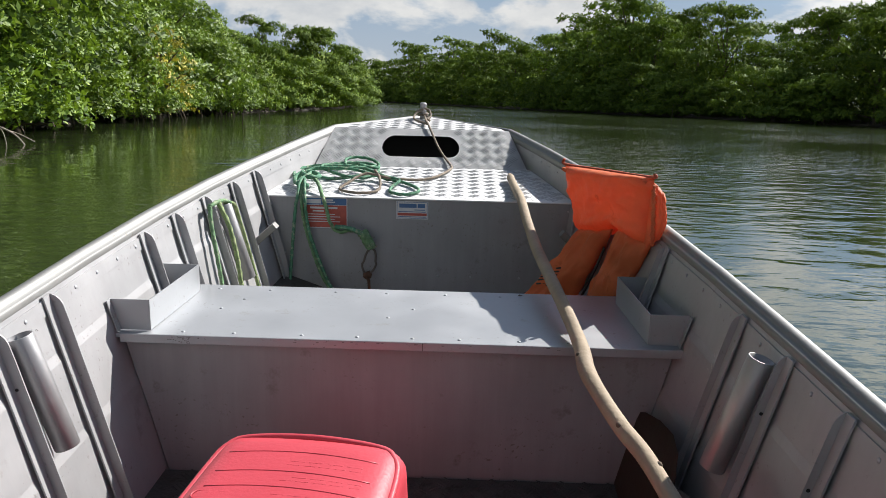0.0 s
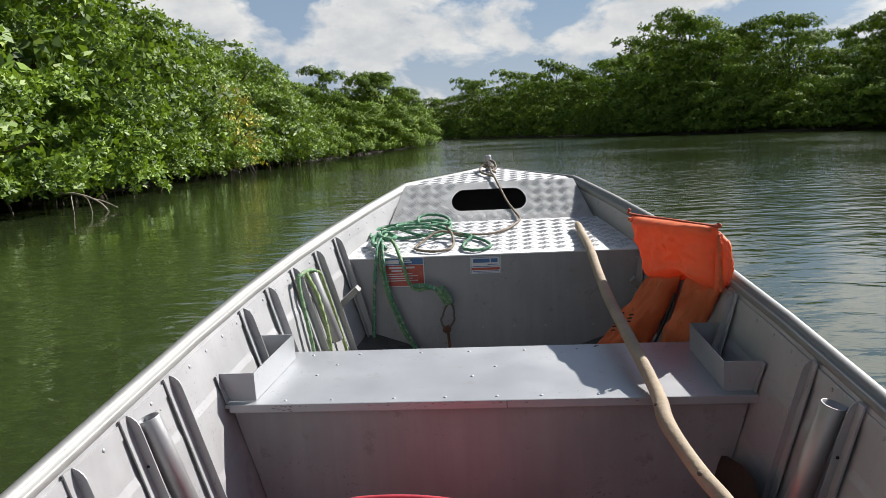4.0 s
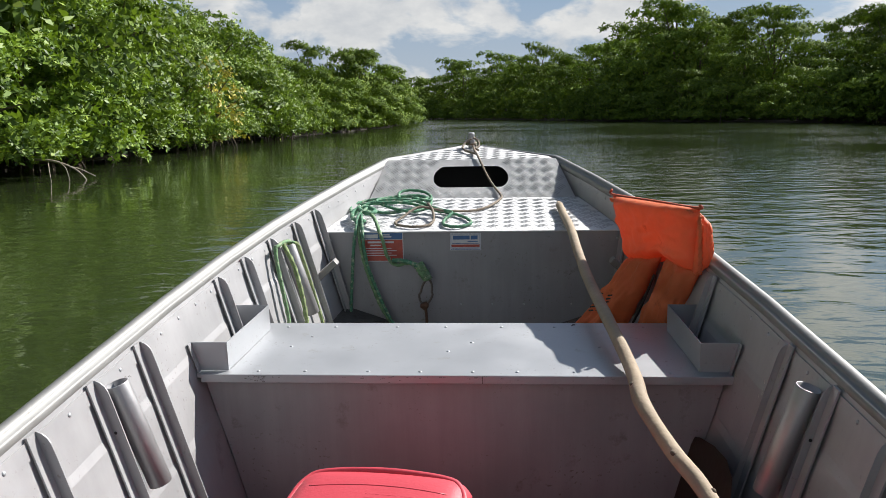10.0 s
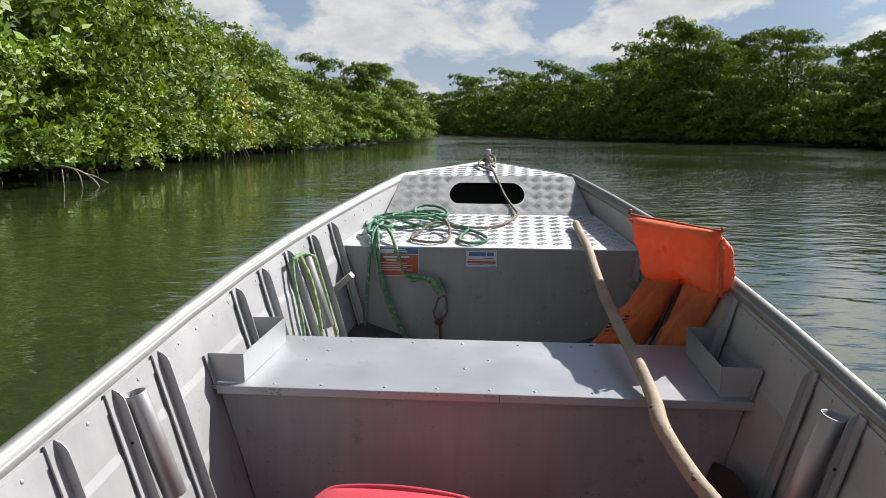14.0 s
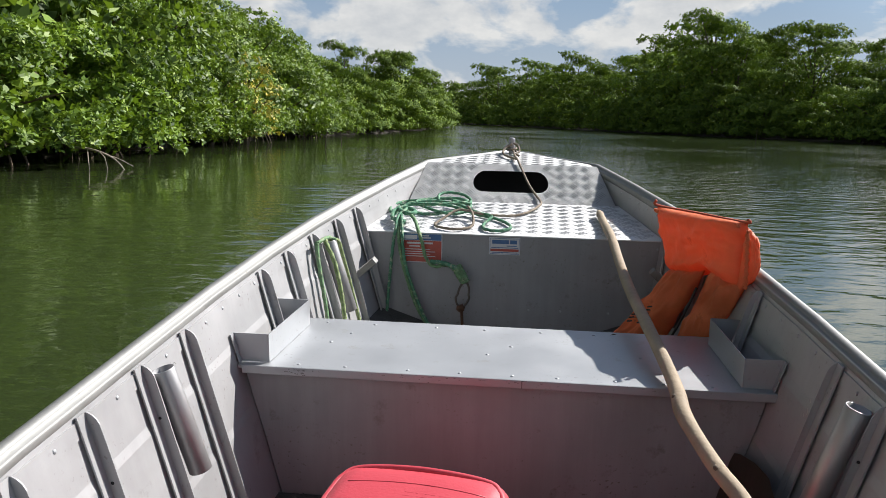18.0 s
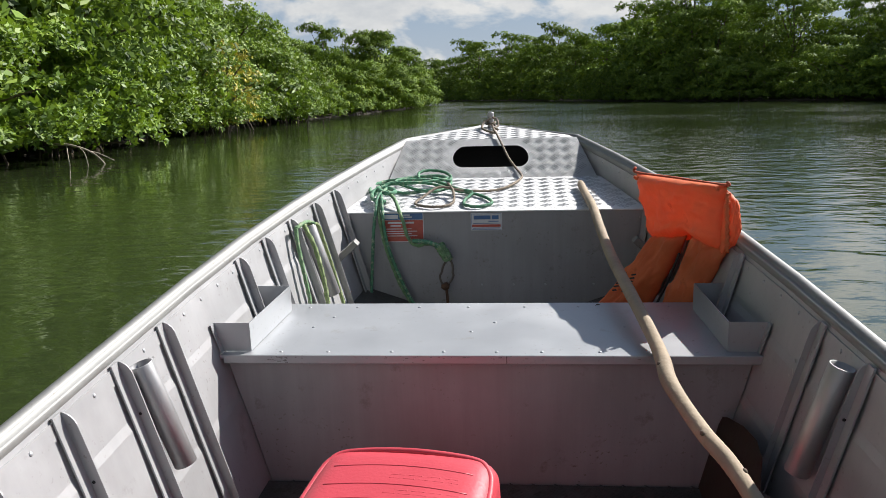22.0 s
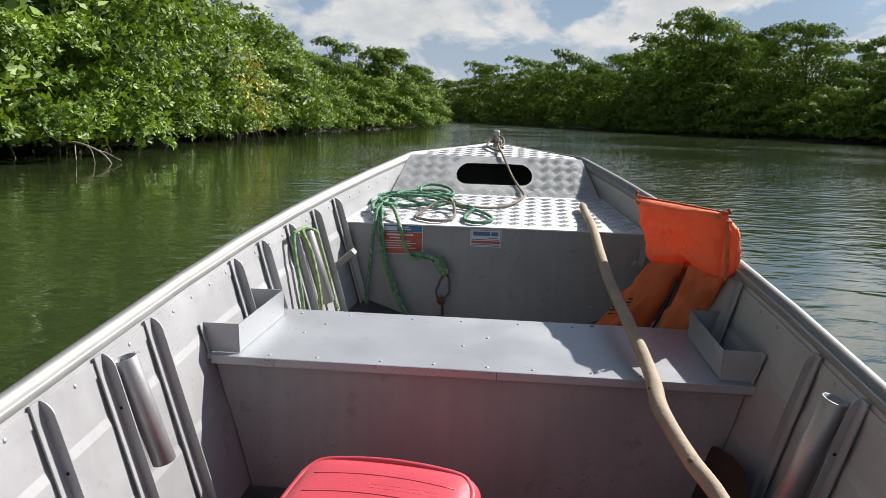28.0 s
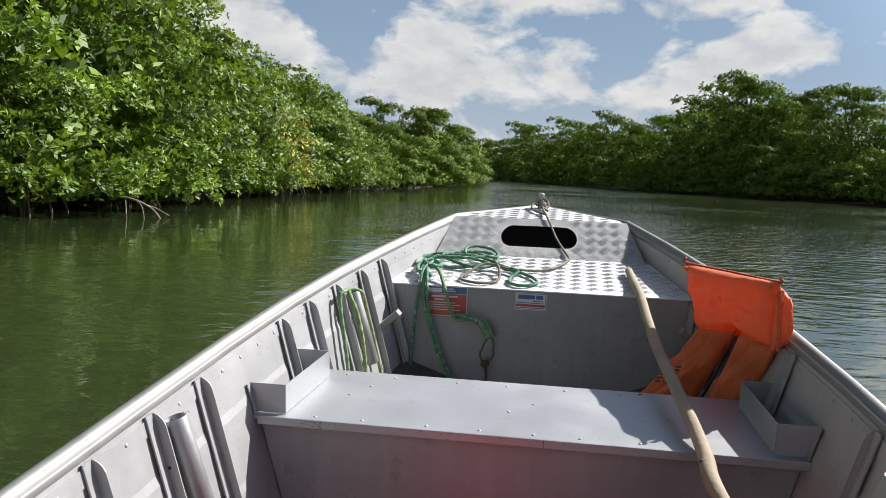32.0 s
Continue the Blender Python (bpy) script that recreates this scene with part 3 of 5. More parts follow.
# ---- the boat ----
boat = thing("boat", "open grey aluminium river boat with riveted ribs and a bench", "boat")
YS = [-3.4, -3.0, -2.5, -2.0, -1.5, -1.1, -0.8, -0.6, -0.4, -0.2, 0.0, 0.2, 0.4, 0.6, 0.8, 1.0, 1.15, 1.4, 1.6, 1.8, 2.0, 2.12, 2.2, 2.3, 2.4, 2.53]
for s, nm in ((-1, "port"), (1, "starboard")):
    grid = []
    for y in YS:
        zr, zk = rail_z(y) - 0.008, keel_z(y)
        zs = [zr, zr - 0.07, zr - 0.129, zr - 0.148, zr - 0.22, zr - 0.294, zr - 0.313, zr - 0.42, zr - 0.50, -0.03]
        grid.append([(side_x(y, max(z, zk), s), y, max(z, zk)) for z in zs])
    part("hull_side", sheet(grid, (0.004 * s, 0, 0)), ALU, boat, "riveted light grey hull side with pressed steps", smooth=False)
    # top rail: a rounded extrusion over the edge, with a flange inside
    prof = [(-0.003, -0.034), (-0.003, -0.009), (0.000, -0.0045), (0.008, -0.004), (0.010, 0.002), (0.014, 0.0072), (0.022, 0.0088), (0.030, 0.0070), (0.034, -0.001), (0.033, -0.014), (0.026, -0.021), (0.006, -0.024), (0.006, -0.034)]
    bm = bmesh.new()
    rings = []
    for y in YS:
        x0 = axis(y) + s * max(beam(y, s) - 0.040, 0.0)
        rings.append([bm.verts.new((x0 + s * a, y, rail_z(y) + b)) for a, b in prof])
    for a, b in zip(rings, rings[1:]):
        for k in range(len(prof)):
            bm.faces.new((a[k], a[(k + 1) % len(prof)], b[(k + 1) % len(prof)], b[k]))
    part("gunwale_rail", bm, ALU_RAIL, boat, "rounded bare aluminium gunwale rail", smooth=True)
    # riveted strip below the rail
    g = [[(side_x(y, z, s) - s * 0.0006, y, z) for z in (rail_z(y) - 0.030, rail_z(y) - 0.060)] for y in YS if y < 2.05]
    part("rail_flange", sheet(g, (-0.0022 * s, 0, 0)), ALU, boat, "riveted strip below the rail")
# bottom plate and stern
bot = []
for y in YS:
    z = keel_z(y)
    a, b = side_x(y, z, -1), side_x(y, z, 1)
    bot.append([(a + (b - a) * k / 4, y, z - 0.02) for k in range(5)])
part("bottom_plate", sheet(bot, (0, 0, -0.004)), ALU, boat)
part("transom", box((1.36, 0.03, 0.5), (axis(-3.4), -3.4, 0.22), 0.004), ALU, boat)

# floor of tread plate, dished up towards the sides ahead of the bench
flo = [[(side_x(y, 0.0, -1) + (side_x(y, 0.0, 1) - side_x(y, 0.0, -1)) * k / 4, y, 0.0) for k in range(5)] for y in (-3.38, -3.0, -2.5, -2.0, -1.5, -1.1, -0.8, -0.6, -0.4, -0.2, 0.02)]
part("floor_plate", sheet(flo, (0, 0, -0.01)), FLOOR, boat, "worn dirty tread-plate floor, colour darkened for shade")
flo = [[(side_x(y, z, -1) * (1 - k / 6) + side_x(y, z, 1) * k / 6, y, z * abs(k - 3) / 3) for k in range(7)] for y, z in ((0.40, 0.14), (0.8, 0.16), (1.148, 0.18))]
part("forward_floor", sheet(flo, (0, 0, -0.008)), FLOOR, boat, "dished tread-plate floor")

# bench: top plate with a folded lip, front and back panels
B = 0.36
seat = [[(side_x(y, B, -1) + 0.002 + (side_x(y, B, 1) - side_x(y, B, -1) - 0.004) * k / 6, y, B) for k in range(7)] for y in (0.0, 0.13, 0.26, 0.40)]
bench = part("bench", sheet(seat, (0, 0, -0.010)), ALU_BENCH, boat, "grey riveted aluminium bench seat")


def cross_panel(name, y, z0, z1, mat, parent, thick=0.006, label="", rows=5):
    g = []
    for k in range(rows):
        z = z0 + (z1 - z0) * k / (rows - 1)
        a, b = side_x(y, z, -1) + 0.004, side_x(y, z, 1) - 0.004
        g.append([(a + (b - a) * j / 6, y, z) for j in range(7)])
    return part(name, sheet(g, (0, thick, 0)), mat, parent, label)


cross_panel("front_panel", 0.030, -0.015, B - 0.010, SHADED_PANEL, bench)
cross_panel("back_panel", 0.37, -0.015, B - 0.010, ALU, bench)
part("lip", box((1.306, 0.004, 0.0215), (0.003, -0.0025, B - 0.01025), 0.0015), ALU_BENCH, bench)
part("lip", box((1.24, 0.004, 0.034), (-0.01, 0.4025, B - 0.0175), 0.0015), ALU_BENCH, bench)

# fore deck step and its panel, sloping plate with an oval hatch, upper deck
D0, D1 = (1.15, 0.474), (1.70, 0.502)
cross_panel("deck_panel", 1.152, 0.0, 0.470, SHADED_PANEL, boat, 0.006, "plain grey riveted panel below the fore deck")
dk = []
for k in range(5):
    y, z = D0[0] - 0.006 + (D1[0] - D0[0] + 0.01) * k / 4, D0[1] + (D1[1] - D0[1]) * k / 4
    a, b = side_x(y, z, -1) + 0.003, side_x(y, z, 1) - 0.003
    dk.append([(a + (b - a) * j / 6, y, z) for j in range(7)])
deck = part("fore_deck", sheet(dk, (0, 0, -0.004)), TREAD_BASE, boat, "bright tread-plate fore deck")
P0, P1 = Vector((axis(1.70), 1.70, 0.503)), Vector((axis(2.05), 2.05, 0.6275))


def plate_point(u, v):
    """u across from -1 to 1, v up from 0 to 1."""
    c = P0.lerp(P1, v)
    h = (0.440 + (0.398 - 0.440) * v) if u < 0 else (0.460 + (0.405 - 0.460) * v)
    return Vector((c.x + u * h, c.y, c.z))


# plate with a stadium-shaped opening
bm = bmesh.new()
N = 72
outer, inner = [], []
for i in range(N):
    a = 2 * math.pi * i / N
    cx, sy = math.cos(a), math.sin(a)
    q = max(abs(cx), abs(sy))
    outer.append(bm.verts.new(plate_point(cx / q, 0.5 + 0.5 * sy / q)))
    hx, hr = 0.118, 0.052
    px = (hx if cx > 0 else -hx) + hr * math.cos(a) if abs(cx) > 0.12 else hx * cx / 0.12
    inner.append(bm.verts.new(plate_point((px + 0.004) / (0.418 if px < -0.004 else 0.430), 0.53 + 0.275 * math.sin(a))))
for i in range(N):
    j = (i + 1) % N
    bm.faces.new((outer[i], outer[j], inner[j], inner[i]))
bmesh.ops.solidify(bm, geom=bm.faces[:], thickness=0.004)
bow_plate = part("bow_plate", bm, TREAD_BASE, boat, "sloping tread-plate bulkhead with an oval hatch")
# black board behind the opening stands in for the locker's inner shade
part("hatch_hollow", box((0.60, 0.02, 0.30), (axis(2.2), 2.25, 0.46)), DARK, bow_plate)
up = []
for k, y in enumerate((2.05, 2.085, 2.12, 2.25, 2.38, 2.49)):
    z = 0.6275 - 0.002 + 0.042 * (y - 2.05)
    h = half(y) - 0.04
    up.append([(axis(y) + h * (j / 3 - 1), y, z) for j in range(7)])
upper = part("bow_deck", sheet(up, (0, 0, -0.004)), TREAD_BASE, boat, "small triangular tread-plate bow deck")
part("bow_post", sweep([Vector((-0.060, 2.40, z)) for z in (0.60, 0.66, 0.715, 0.720)], [0.0165, 0.0165, 0.0165, 0.013], 14), ALU, boat, "short aluminium mooring post", smooth=False)

# ribs: riveted angles with rounded tops
RIBS = [-1.93, -1.71, -1.49, -1.28, -1.06, -0.845, -0.626, -0.414, -0.205, 0.278, 0.482, 0.70, 0.925, 1.125]


def rib(y, s):
    bm = bmesh.new()
    top = rail_z(y) - 0.022
    d = 0.0255 if s < 0 else 0.0185
    zs = [0.005, 0.2, 0.35, top - 0.05, top - 0.022, top - 0.012, top - 0.005, top]
    dep = [d, d, d, d, d * 0.97, d * 0.85, d * 0.62, d * 0.28]
    for (y0, y1, full) in ((y, y + 0.003, True), (y - 0.026, y, False)):
        A, Bv = [], []
        for z, q in zip(zs, dep):
            drop = rail_z(y) - z
            x = axis(y) + s * (beam(y, s) - 0.041 - (flare(y, s) + 0.002) * drop)     # straight, bridging the pressed steps
            w = q if full else 0.004
            A.append([bm.verts.new((x, y0, z)), bm.verts.new((x - s * w, y0, z))])
            Bv.append([bm.verts.new((x, y1, z)), bm.verts.new((x - s * w, y1, z))])
        for i in range(len(zs) - 1):
            for L in (A, Bv):
                bm.faces.new((L[i][0], L[i][1], L[i + 1][1], L[i + 1][0]))
            for k in (0, 1):
                bm.faces.new((A[i][k], Bv[i][k], Bv[i + 1][k], A[i + 1][k]))
        for i in (0, -1):
            bm.faces.new((A[i][0], A[i][1], Bv[i][1], Bv[i][0]))
    return bm


for y in RIBS:
    for s in (-1, 1):
        part("rib", rib(y, s), ALU, boat)

# boxes at the bench ends: open trays of folded sheet against the hull
def tray(name, y0, y1, s, parent, zb=B, h=0.076):
    x0 = 0.586 - 0.03 * y0 - (0.006 if s > 0 else 0.0)
    x1 = x0 - 0.02
    a = [(s * x0, y0, zb + 0.002), (s * x1, y1, zb + 0.002)]
    tray_ob = part(name, sheet([[p, (p[0], p[1], zb + h)] for p in a], (0.0025 * s, 0, 0)), ALU_BENCH, parent, "open folded aluminium tray")
    for nm, y, x in (("near_end", y0, x0), ("far_end", y1, x1)):
        g = [[(s * (x + 0.003), y, z), (side_x(y, z, s) - s * 0.003, y, z)] for z in (zb + 0.002, zb + h)]
        part(nm, sheet(g, (0, 0.0025, 0)), ALU_BENCH, tray_ob)
    # small gusset that holds the near end to the hull
    z0, z1 = zb + 0.002, zb + h
    g = [[(side_x(y0, z, s) - s * 0.004, y0 - 0.02 + 0.001, z), (side_x(y0, z, s) - s * 0.004, y0 - 0.001, z)] for z in (z0, z1)]
    part("tab", sheet(g, (-0.0025 * s, 0, 0)), ALU_BENCH, tray_ob)


for s in (-1, 1):
    tray("tray", 0.022, 0.335, s, boat)
    tray("tray", -1.21, -0.885, s, boat)
aft = [[(side_x(y, B, -1) + 0.004 + (side_x(y, B, 1) - side_x(y, B, -1) - 0.008) * k / 4, y, B) for k in range(5)] for y in (-1.25, -1.05, -0.85)]
aft_bench = part("bench", sheet(aft, (0, 0, -0.01)), ALU_BENCH, boat, "grey riveted aluminium bench seat")
cross_panel("back_panel", -0.89, -0.015, B - 0.012, ALU, aft_bench)
cross_panel("front_panel", -1.21, -0.015, B - 0.012, ALU, aft_bench)


# rod holders: open tubes riveted beside the ribs
def tube(y, s, top, bot, r=0.0245):
    a = Vector((side_x(y, top, s) - s * (r + 0.006), y, top))
    b = Vector((side_x(y, bot, s) - s * (r + 0.012), y + 0.012, bot))
    d = (b - a).normalized()
    side = d.cross(Vector((0, 1, 0))).normalized()
    fwd = side.cross(d)
    bm = bmesh.new()
    rings = []
    for c, q in ((b, r - 0.0025), (a, r - 0.0025), (a, r - 0.0006), (a + d * 0.0012, r), (b - d * 0.0012, r), (b, r - 0.0006)):
        rings.append([bm.verts.new(c + (side * math.cos(t) + fwd * math.sin(t)) * q) for t in [2 * math.pi * k / 24 for k in range(24)]])
    for i in range(6):
        p, q = rings[i], rings[(i + 1) % 6]
        for k in range(24):
            bm.faces.new((p[k], p[(k + 1) % 24], q[(k + 1) % 24], q[k]))
    ob = part("rod_holder", bm, TUBE, boat, "open aluminium rod-holder tube")
    ob.data.polygons.foreach_set("use_smooth", [True] * len(ob.data.polygons))


for s in (-1, 1):
    tube(-0.378, s, 0.492, 0.264)
    tube(0.765, s, 0.515, 0.27)
    # short bracket under the fore deck
    y = 0.985
    x0 = side_x(y, 0.34, s)
    bm = box((0.098, 0.042, 0.024), (x0 - s * 0.036, y, 0.368), 0.003, Matrix.Rotation(radians(42) * s, 4, "Y"))
    part("bracket", bm, ALU_RAIL, boat, "short bare aluminium bracket")

# scuffs and a seam on the bench's front lip
SCUFF = material("scuffed_metal", (0.20, 0.19, 0.18), 0.8, 0.3, 0.4, 60.0)
lip = [o for o in bench.children if o.name.startswith("lip")][0]
srng = random.Random(11)
for k in range(54):
    x = srng.gauss(-0.505, 0.022) if k < 26 else srng.gauss(-0.18, 0.05) if k < 38 else srng.gauss(0.06, 0.03) if k < 46 else srng.uniform(-0.3, 0.5)
    bm = box((srng.uniform(0.002, 0.009), 0.0005, srng.uniform(0.0004, 0.0012)), (x, -0.0051, B - (srng.uniform(0.002, 0.018) if k < 30 else srng.uniform(0.001, 0.008))), 0, Matrix.Rotation(srng.uniform(-0.5, 0.5) if k < 30 else 0.0, 4, "Y"))
    part("scratch", bm, SCUFF, lip)
part("seam", box((0.0022, 0.0012, 0.019), (0.055, -0.0052, B - 0.0102)), SCUFF, lip, "dark open seam")
# rivets
rv = bmesh.new()
bmesh.ops.create_uvsphere(rv, u_segments=8, v_segments=6, radius=1, matrix=Matrix.Diagonal((0.0048, 0.0048, 0.0026, 1)))
RIVET = mesh_of("rivet", rv, ALU_BENCH, True)


def rivet(parent, at, normal):
    ob = new("rivet", RIVET)
    ob.parent = parent
    ob.matrix_basis = Matrix.Translation(at) @ Vector(normal).to_track_quat("Z", "Y").to_matrix().to_4x4()


sides = [o for o in boat.children if o.name.startswith("hull_side")]
for s, hull in zip((-1, 1), sides):
    y = -1.25
    while y < 1.75:
        z = rail_z(y) - 0.045
        rivet(hull, (side_x(y, z, s) - s * 0.0028, y, z), (-s, 0, 0.25))
        y += 0.105
for o in [o for o in boat.children if o.name.startswith("rib")]:
    c = sum((v.co for v in o.data.vertices), Vector()) / len(o.data.vertices)
    s = -1 if c.x < 0 else 1
    y = min(v.co.y for v in o.data.vertices) + 0.013
    for z in (rail_z(y) - 0.05, 0.33, 0.17, 0.05):
        rivet(o, (side_x(y, z, s) - s * 0.005, y, z), (-s, 0, 0.25))
for x in (-0.51, -0.39, -0.23, -0.10, 0.03, 0.14, 0.28, 0.395, 0.51):
    rivet(bench, (x, 0.022, B), (0, 0, 1))
for x in (-0.52, -0.38, -0.2, -0.06, 0.1, 0.25, 0.41, 0.5):
    rivet(bench, (x, 0.365, B), (0, 0, 1))
for x, y in ((-0.43, 0.28), (-0.47, 0.2), (-0.04, 0.165), (0.02, 0.235), (0.36, 0.20)):
    rivet(bench, (x, y, B), (0, 0, 1))
panel = [o for o in boat.children if o.name.startswith("deck_panel")][0]
for x in (-0.50, -0.06, 0.06, 0.18, 0.36):
    rivet(panel, (x, 1.152, 0.185), (0, -1, 0))
for z in (0.44, 0.34, 0.26):
    rivet(panel, (side_x(1.15, z, -1) + 0.02, 1.152, z), (0, -1, 0))
    rivet(panel, (side_x(1.15, z, 1) - 0.02, 1.152, z), (0, -1, 0))


# raised bars of the tread plates: groups of four, turned crosswise from cell to cell
def tread(parent, origin, ex, ey, inside, cell=0.044, bars=4, h=0.0024, tall=1.0):
    ex, ey = Vector(ex).normalized(), Vector(ey).normalized()
    n = ex.cross(ey)
    u, v = (ex + ey * tall) * 0.7071, (ey * tall - ex) * 0.7071
    verts, faces = [], []
    R = 26
    for i in range(-R, R):
        for j in range(-R, R):
            c = Vector(origin) + u * (i * cell) + v * (j * cell)
            if not inside(c):
                continue
            a, b = (u, v) if (i + j) % 2 else (v, u)
            for k in range(bars):
                m = c + b * ((k - (bars - 1) / 2) * cell / bars)
                L, wd, k0 = cell * 0.44, cell * 0.042, len(verts)
                for p in (m - a * L, m - a * L * 0.55 + b * wd, m + a * L * 0.55 + b * wd, m + a * L, m + a * L * 0.55 - b * wd, m - a * L * 0.55 - b * wd):
                    verts.append(p + n * 0.0003)
                verts.append(m - a * L * 0.6 + n * h)
                verts.append(m + a * L * 0.6 + n * h)
                faces += [tuple(k0 + q for q in f) for f in ((0, 6, 1), (1, 6, 7, 2), (2, 7, 3), (3, 7, 4), (4, 7, 6, 5), (5, 6, 0))]
    faces = [f[::-1] for f in faces]
    me = mesh_of("tread_bar", (verts, [], faces), TREAD, True)
    return part("tread_bar", me, TREAD, parent, kind="stuff")


def on_deck(p):
    return D0[0] + 0.016 < p.y < D1[0] - 0.02 and side_x(p.y, p.z, -1) + 0.025 < p.x < side_x(p.y, p.z, 1) - 0.025


sl = (D1[1] - D0[1]) / (D1[0] - D0[0])
tread(deck, (0, 1.4, D0[1] + sl * (1.4 - D0[0])), (1, 0, 0), (0, 1, sl), on_deck)


def on_plate(p):
    v = (p.y - P0.y) / (P1.y - P0.y)
    c = P0.lerp(P1, v)
    dx = p.x - c.x
    if not (0.08 < v < 0.93 and -(0.416 - 0.040 * v) < dx < 0.437 - 0.055 * v):
        return False
    q = max(abs(dx + 0.004) - 0.118, 0)
    return (q / 0.078) ** 2 + ((v - 0.53) / 0.37) ** 2 > 1


tread(bow_plate, P0 + Vector((0, -0.0035, 0.003)), (1, 0, 0), P1 - P0, on_plate, 0.041, 4, 0.0020, 1.45)
tread(upper, (axis(2.2), 2.2, 0.6255 + 0.0063), (1, 0, 0), (0, 1, 0.042), lambda p: 2.07 < p.y < 2.46 and abs(p.x - axis(p.y)) < half(p.y) - 0.075)

floor = [o for o in boat.children if o.name.startswith("floor_plate")][0]
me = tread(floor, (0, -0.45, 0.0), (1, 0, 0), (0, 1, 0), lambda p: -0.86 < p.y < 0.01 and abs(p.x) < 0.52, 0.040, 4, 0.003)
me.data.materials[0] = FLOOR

# two notices on the panel; their writing stands as plain bars
WHITE = material("sticker_white", (0.72, 0.73, 0.75), 0.35, 0, 0.06, 30.0)
RED = material("sticker_red", (0.50, 0.09, 0.06), 0.4, 0, 0.15, 40.0)
BLUE = material("sticker_blue", (0.06, 0.16, 0.36), 0.35, 0, 0.15, 30.0)


def decal(name, parent, x0, x1, z0, z1, mat, lift, label=""):
    return part(name, box((x1 - x0, 0.0006, z1 - z0), ((x0 + x1) / 2, 1.152 - 0.0006 - lift, (z0 + z1) / 2)), mat, parent, label)


notice = thing("warning_notice", "red and blue warning notice stuck on the deck panel", "sticker")
decal("sheet", notice, -0.437, -0.274, 0.356, 0.470, WHITE, 0.0)
decal("red_field", notice, -0.434, -0.277, 0.359, 0.441, RED, 0.001)
decal("blue_header", notice, -0.434, -0.277, 0.443, 0.467, BLUE, 0.001)
for x0, x1, z0, z1 in ((-0.428, -0.37, 0.447, 0.462), (-0.36, -0.318, 0.450, 0.455), (-0.36, -0.325, 0.458, 0.463), (-0.41, -0.352, 0.428, 0.435), (-0.345, -0.31, 0.428, 0.435), (-0.40, -0.36, 0.417, 0.422)):
    decal("word_bar", notice, x0, x1, z0, z1, WHITE, 0.0018)
for k in range(4):
    decal("word_bar", notice, -0.42, -0.30 - 0.02 * (k % 2), 0.379 + 0.009 * k, 0.382 + 0.009 * k, WHITE, 0.0018)
plaque = thing("builder_label", "white label with blue mark and red strip on the panel", "sticker")
decal("sheet", plaque, -0.096, 0.020, 0.398, 0.464, WHITE, 0.0, "white label sheet")
for x0, x1, z0, z1, mm in ((-0.093, 0.017, 0.460, 0.4615, BLUE), (-0.093, 0.017, 0.4005, 0.402, BLUE), (-0.0935, -0.092, 0.4005, 0.4615, BLUE), (0.016, 0.0175, 0.4005, 0.4615, BLUE), (-0.085, -0.022, 0.440, 0.455, BLUE), (-0.018, 0.008, 0.440, 0.455, BLUE), (-0.03, 0.008, 0.431, 0.434, BLUE), (-0.088, 0.012, 0.424, 0.4265, BLUE), (-0.091, 0.015, 0.411, 0.4205, RED), (-0.088, 0.012, 0.4055, 0.408, BLUE)):
    decal("mark", plaque, x0, x1, z0, z1, mm, 0.001)

# ---- loose things in the boat ----
# red fuel tank
TANK_RED = material("red_tank_plastic", (0.60, 0.062, 0.085), 0.45, 0, 0.08, 5.0, 0.08, 120.0, 0.08, ((0.70, 0.16, 0.17), 30.0, 0.68))
BLACK = material("black_plastic", (0.015, 0.015, 0.016), 0.4, 0, 0.2)
tank = thing("fuel_tank", "red plastic portable fuel tank standing on the floor", "fuel tank", m=BOAT @ pose(-0.158, -0.595, 0, 0, 0, -5.5))


def rounded_slab(w, l, h, r, taper, cuts=11):
    """A box with round edges, a slightly domed top and sides that widen downwards."""
    bm = bmesh.new()
    bmesh.ops.create_cube(bm, size=1)
    bmesh.ops.subdivide_edges(bm, edges=bm.edges[:], cuts=cuts, use_grid_fill=True)
    half_size = Vector((w / 2, l / 2, h / 2))
    for v in bm.verts:
        q = Vector([math.copysign(abs(2 * c) ** 0.7 / 2, c) * 2 * k for c, k in zip(v.co, half_size)])
        inner = Vector([max(-k + r, min(k - r, c)) for c, k in zip(q, half_size)])
        out_by = q - inner
        v.co = inner + (out_by.normalized() * r if out_by.length > 1e-9 else out_by) + Vector((0, 0, h / 2))
        k = 1 + taper * (1 - v.co.z / h)
        v.co.x, v.co.y = v.co.x * k, v.co.y * k
        v.co.z += 0.012 * max(0, 1 - (2 * v.co.x / w) ** 2) * max(0, (v.co.z / h - 0.8) / 0.2)
    return bm


part("body", rounded_slab(0.366, 0.50, 0.288, 0.042, 0.07, 13), TANK_RED, tank, smooth=True)
fore = [(-0.176, 0.02, 0.268), (-0.174, 0.15, 0.271), (-0.163, 0.202, 0.279), (-0.127, 0.230, 0.287), (0.0, 0.236, 0.294), (0.127, 0.230, 0.287), (0.163, 0.202, 0.279), (0.174, 0.15, 0.271), (0.176, 0.02, 0.268)]
rim = smooth_path(fore + [(x, -y, z) for x, y, z in fore[::-1]] + fore[:1], 6)[:-1]
part("rim", sweep(rim, 0.0075, 10, closed=True), TANK_RED, tank, smooth=True)
def tank_top(x):
    return 0.288 + 0.012 * (1 - (2 * x / 0.366) ** 2)



def tank_slope(x):
    return math.atan(0.012 * 8 * x / 0.366 ** 2)


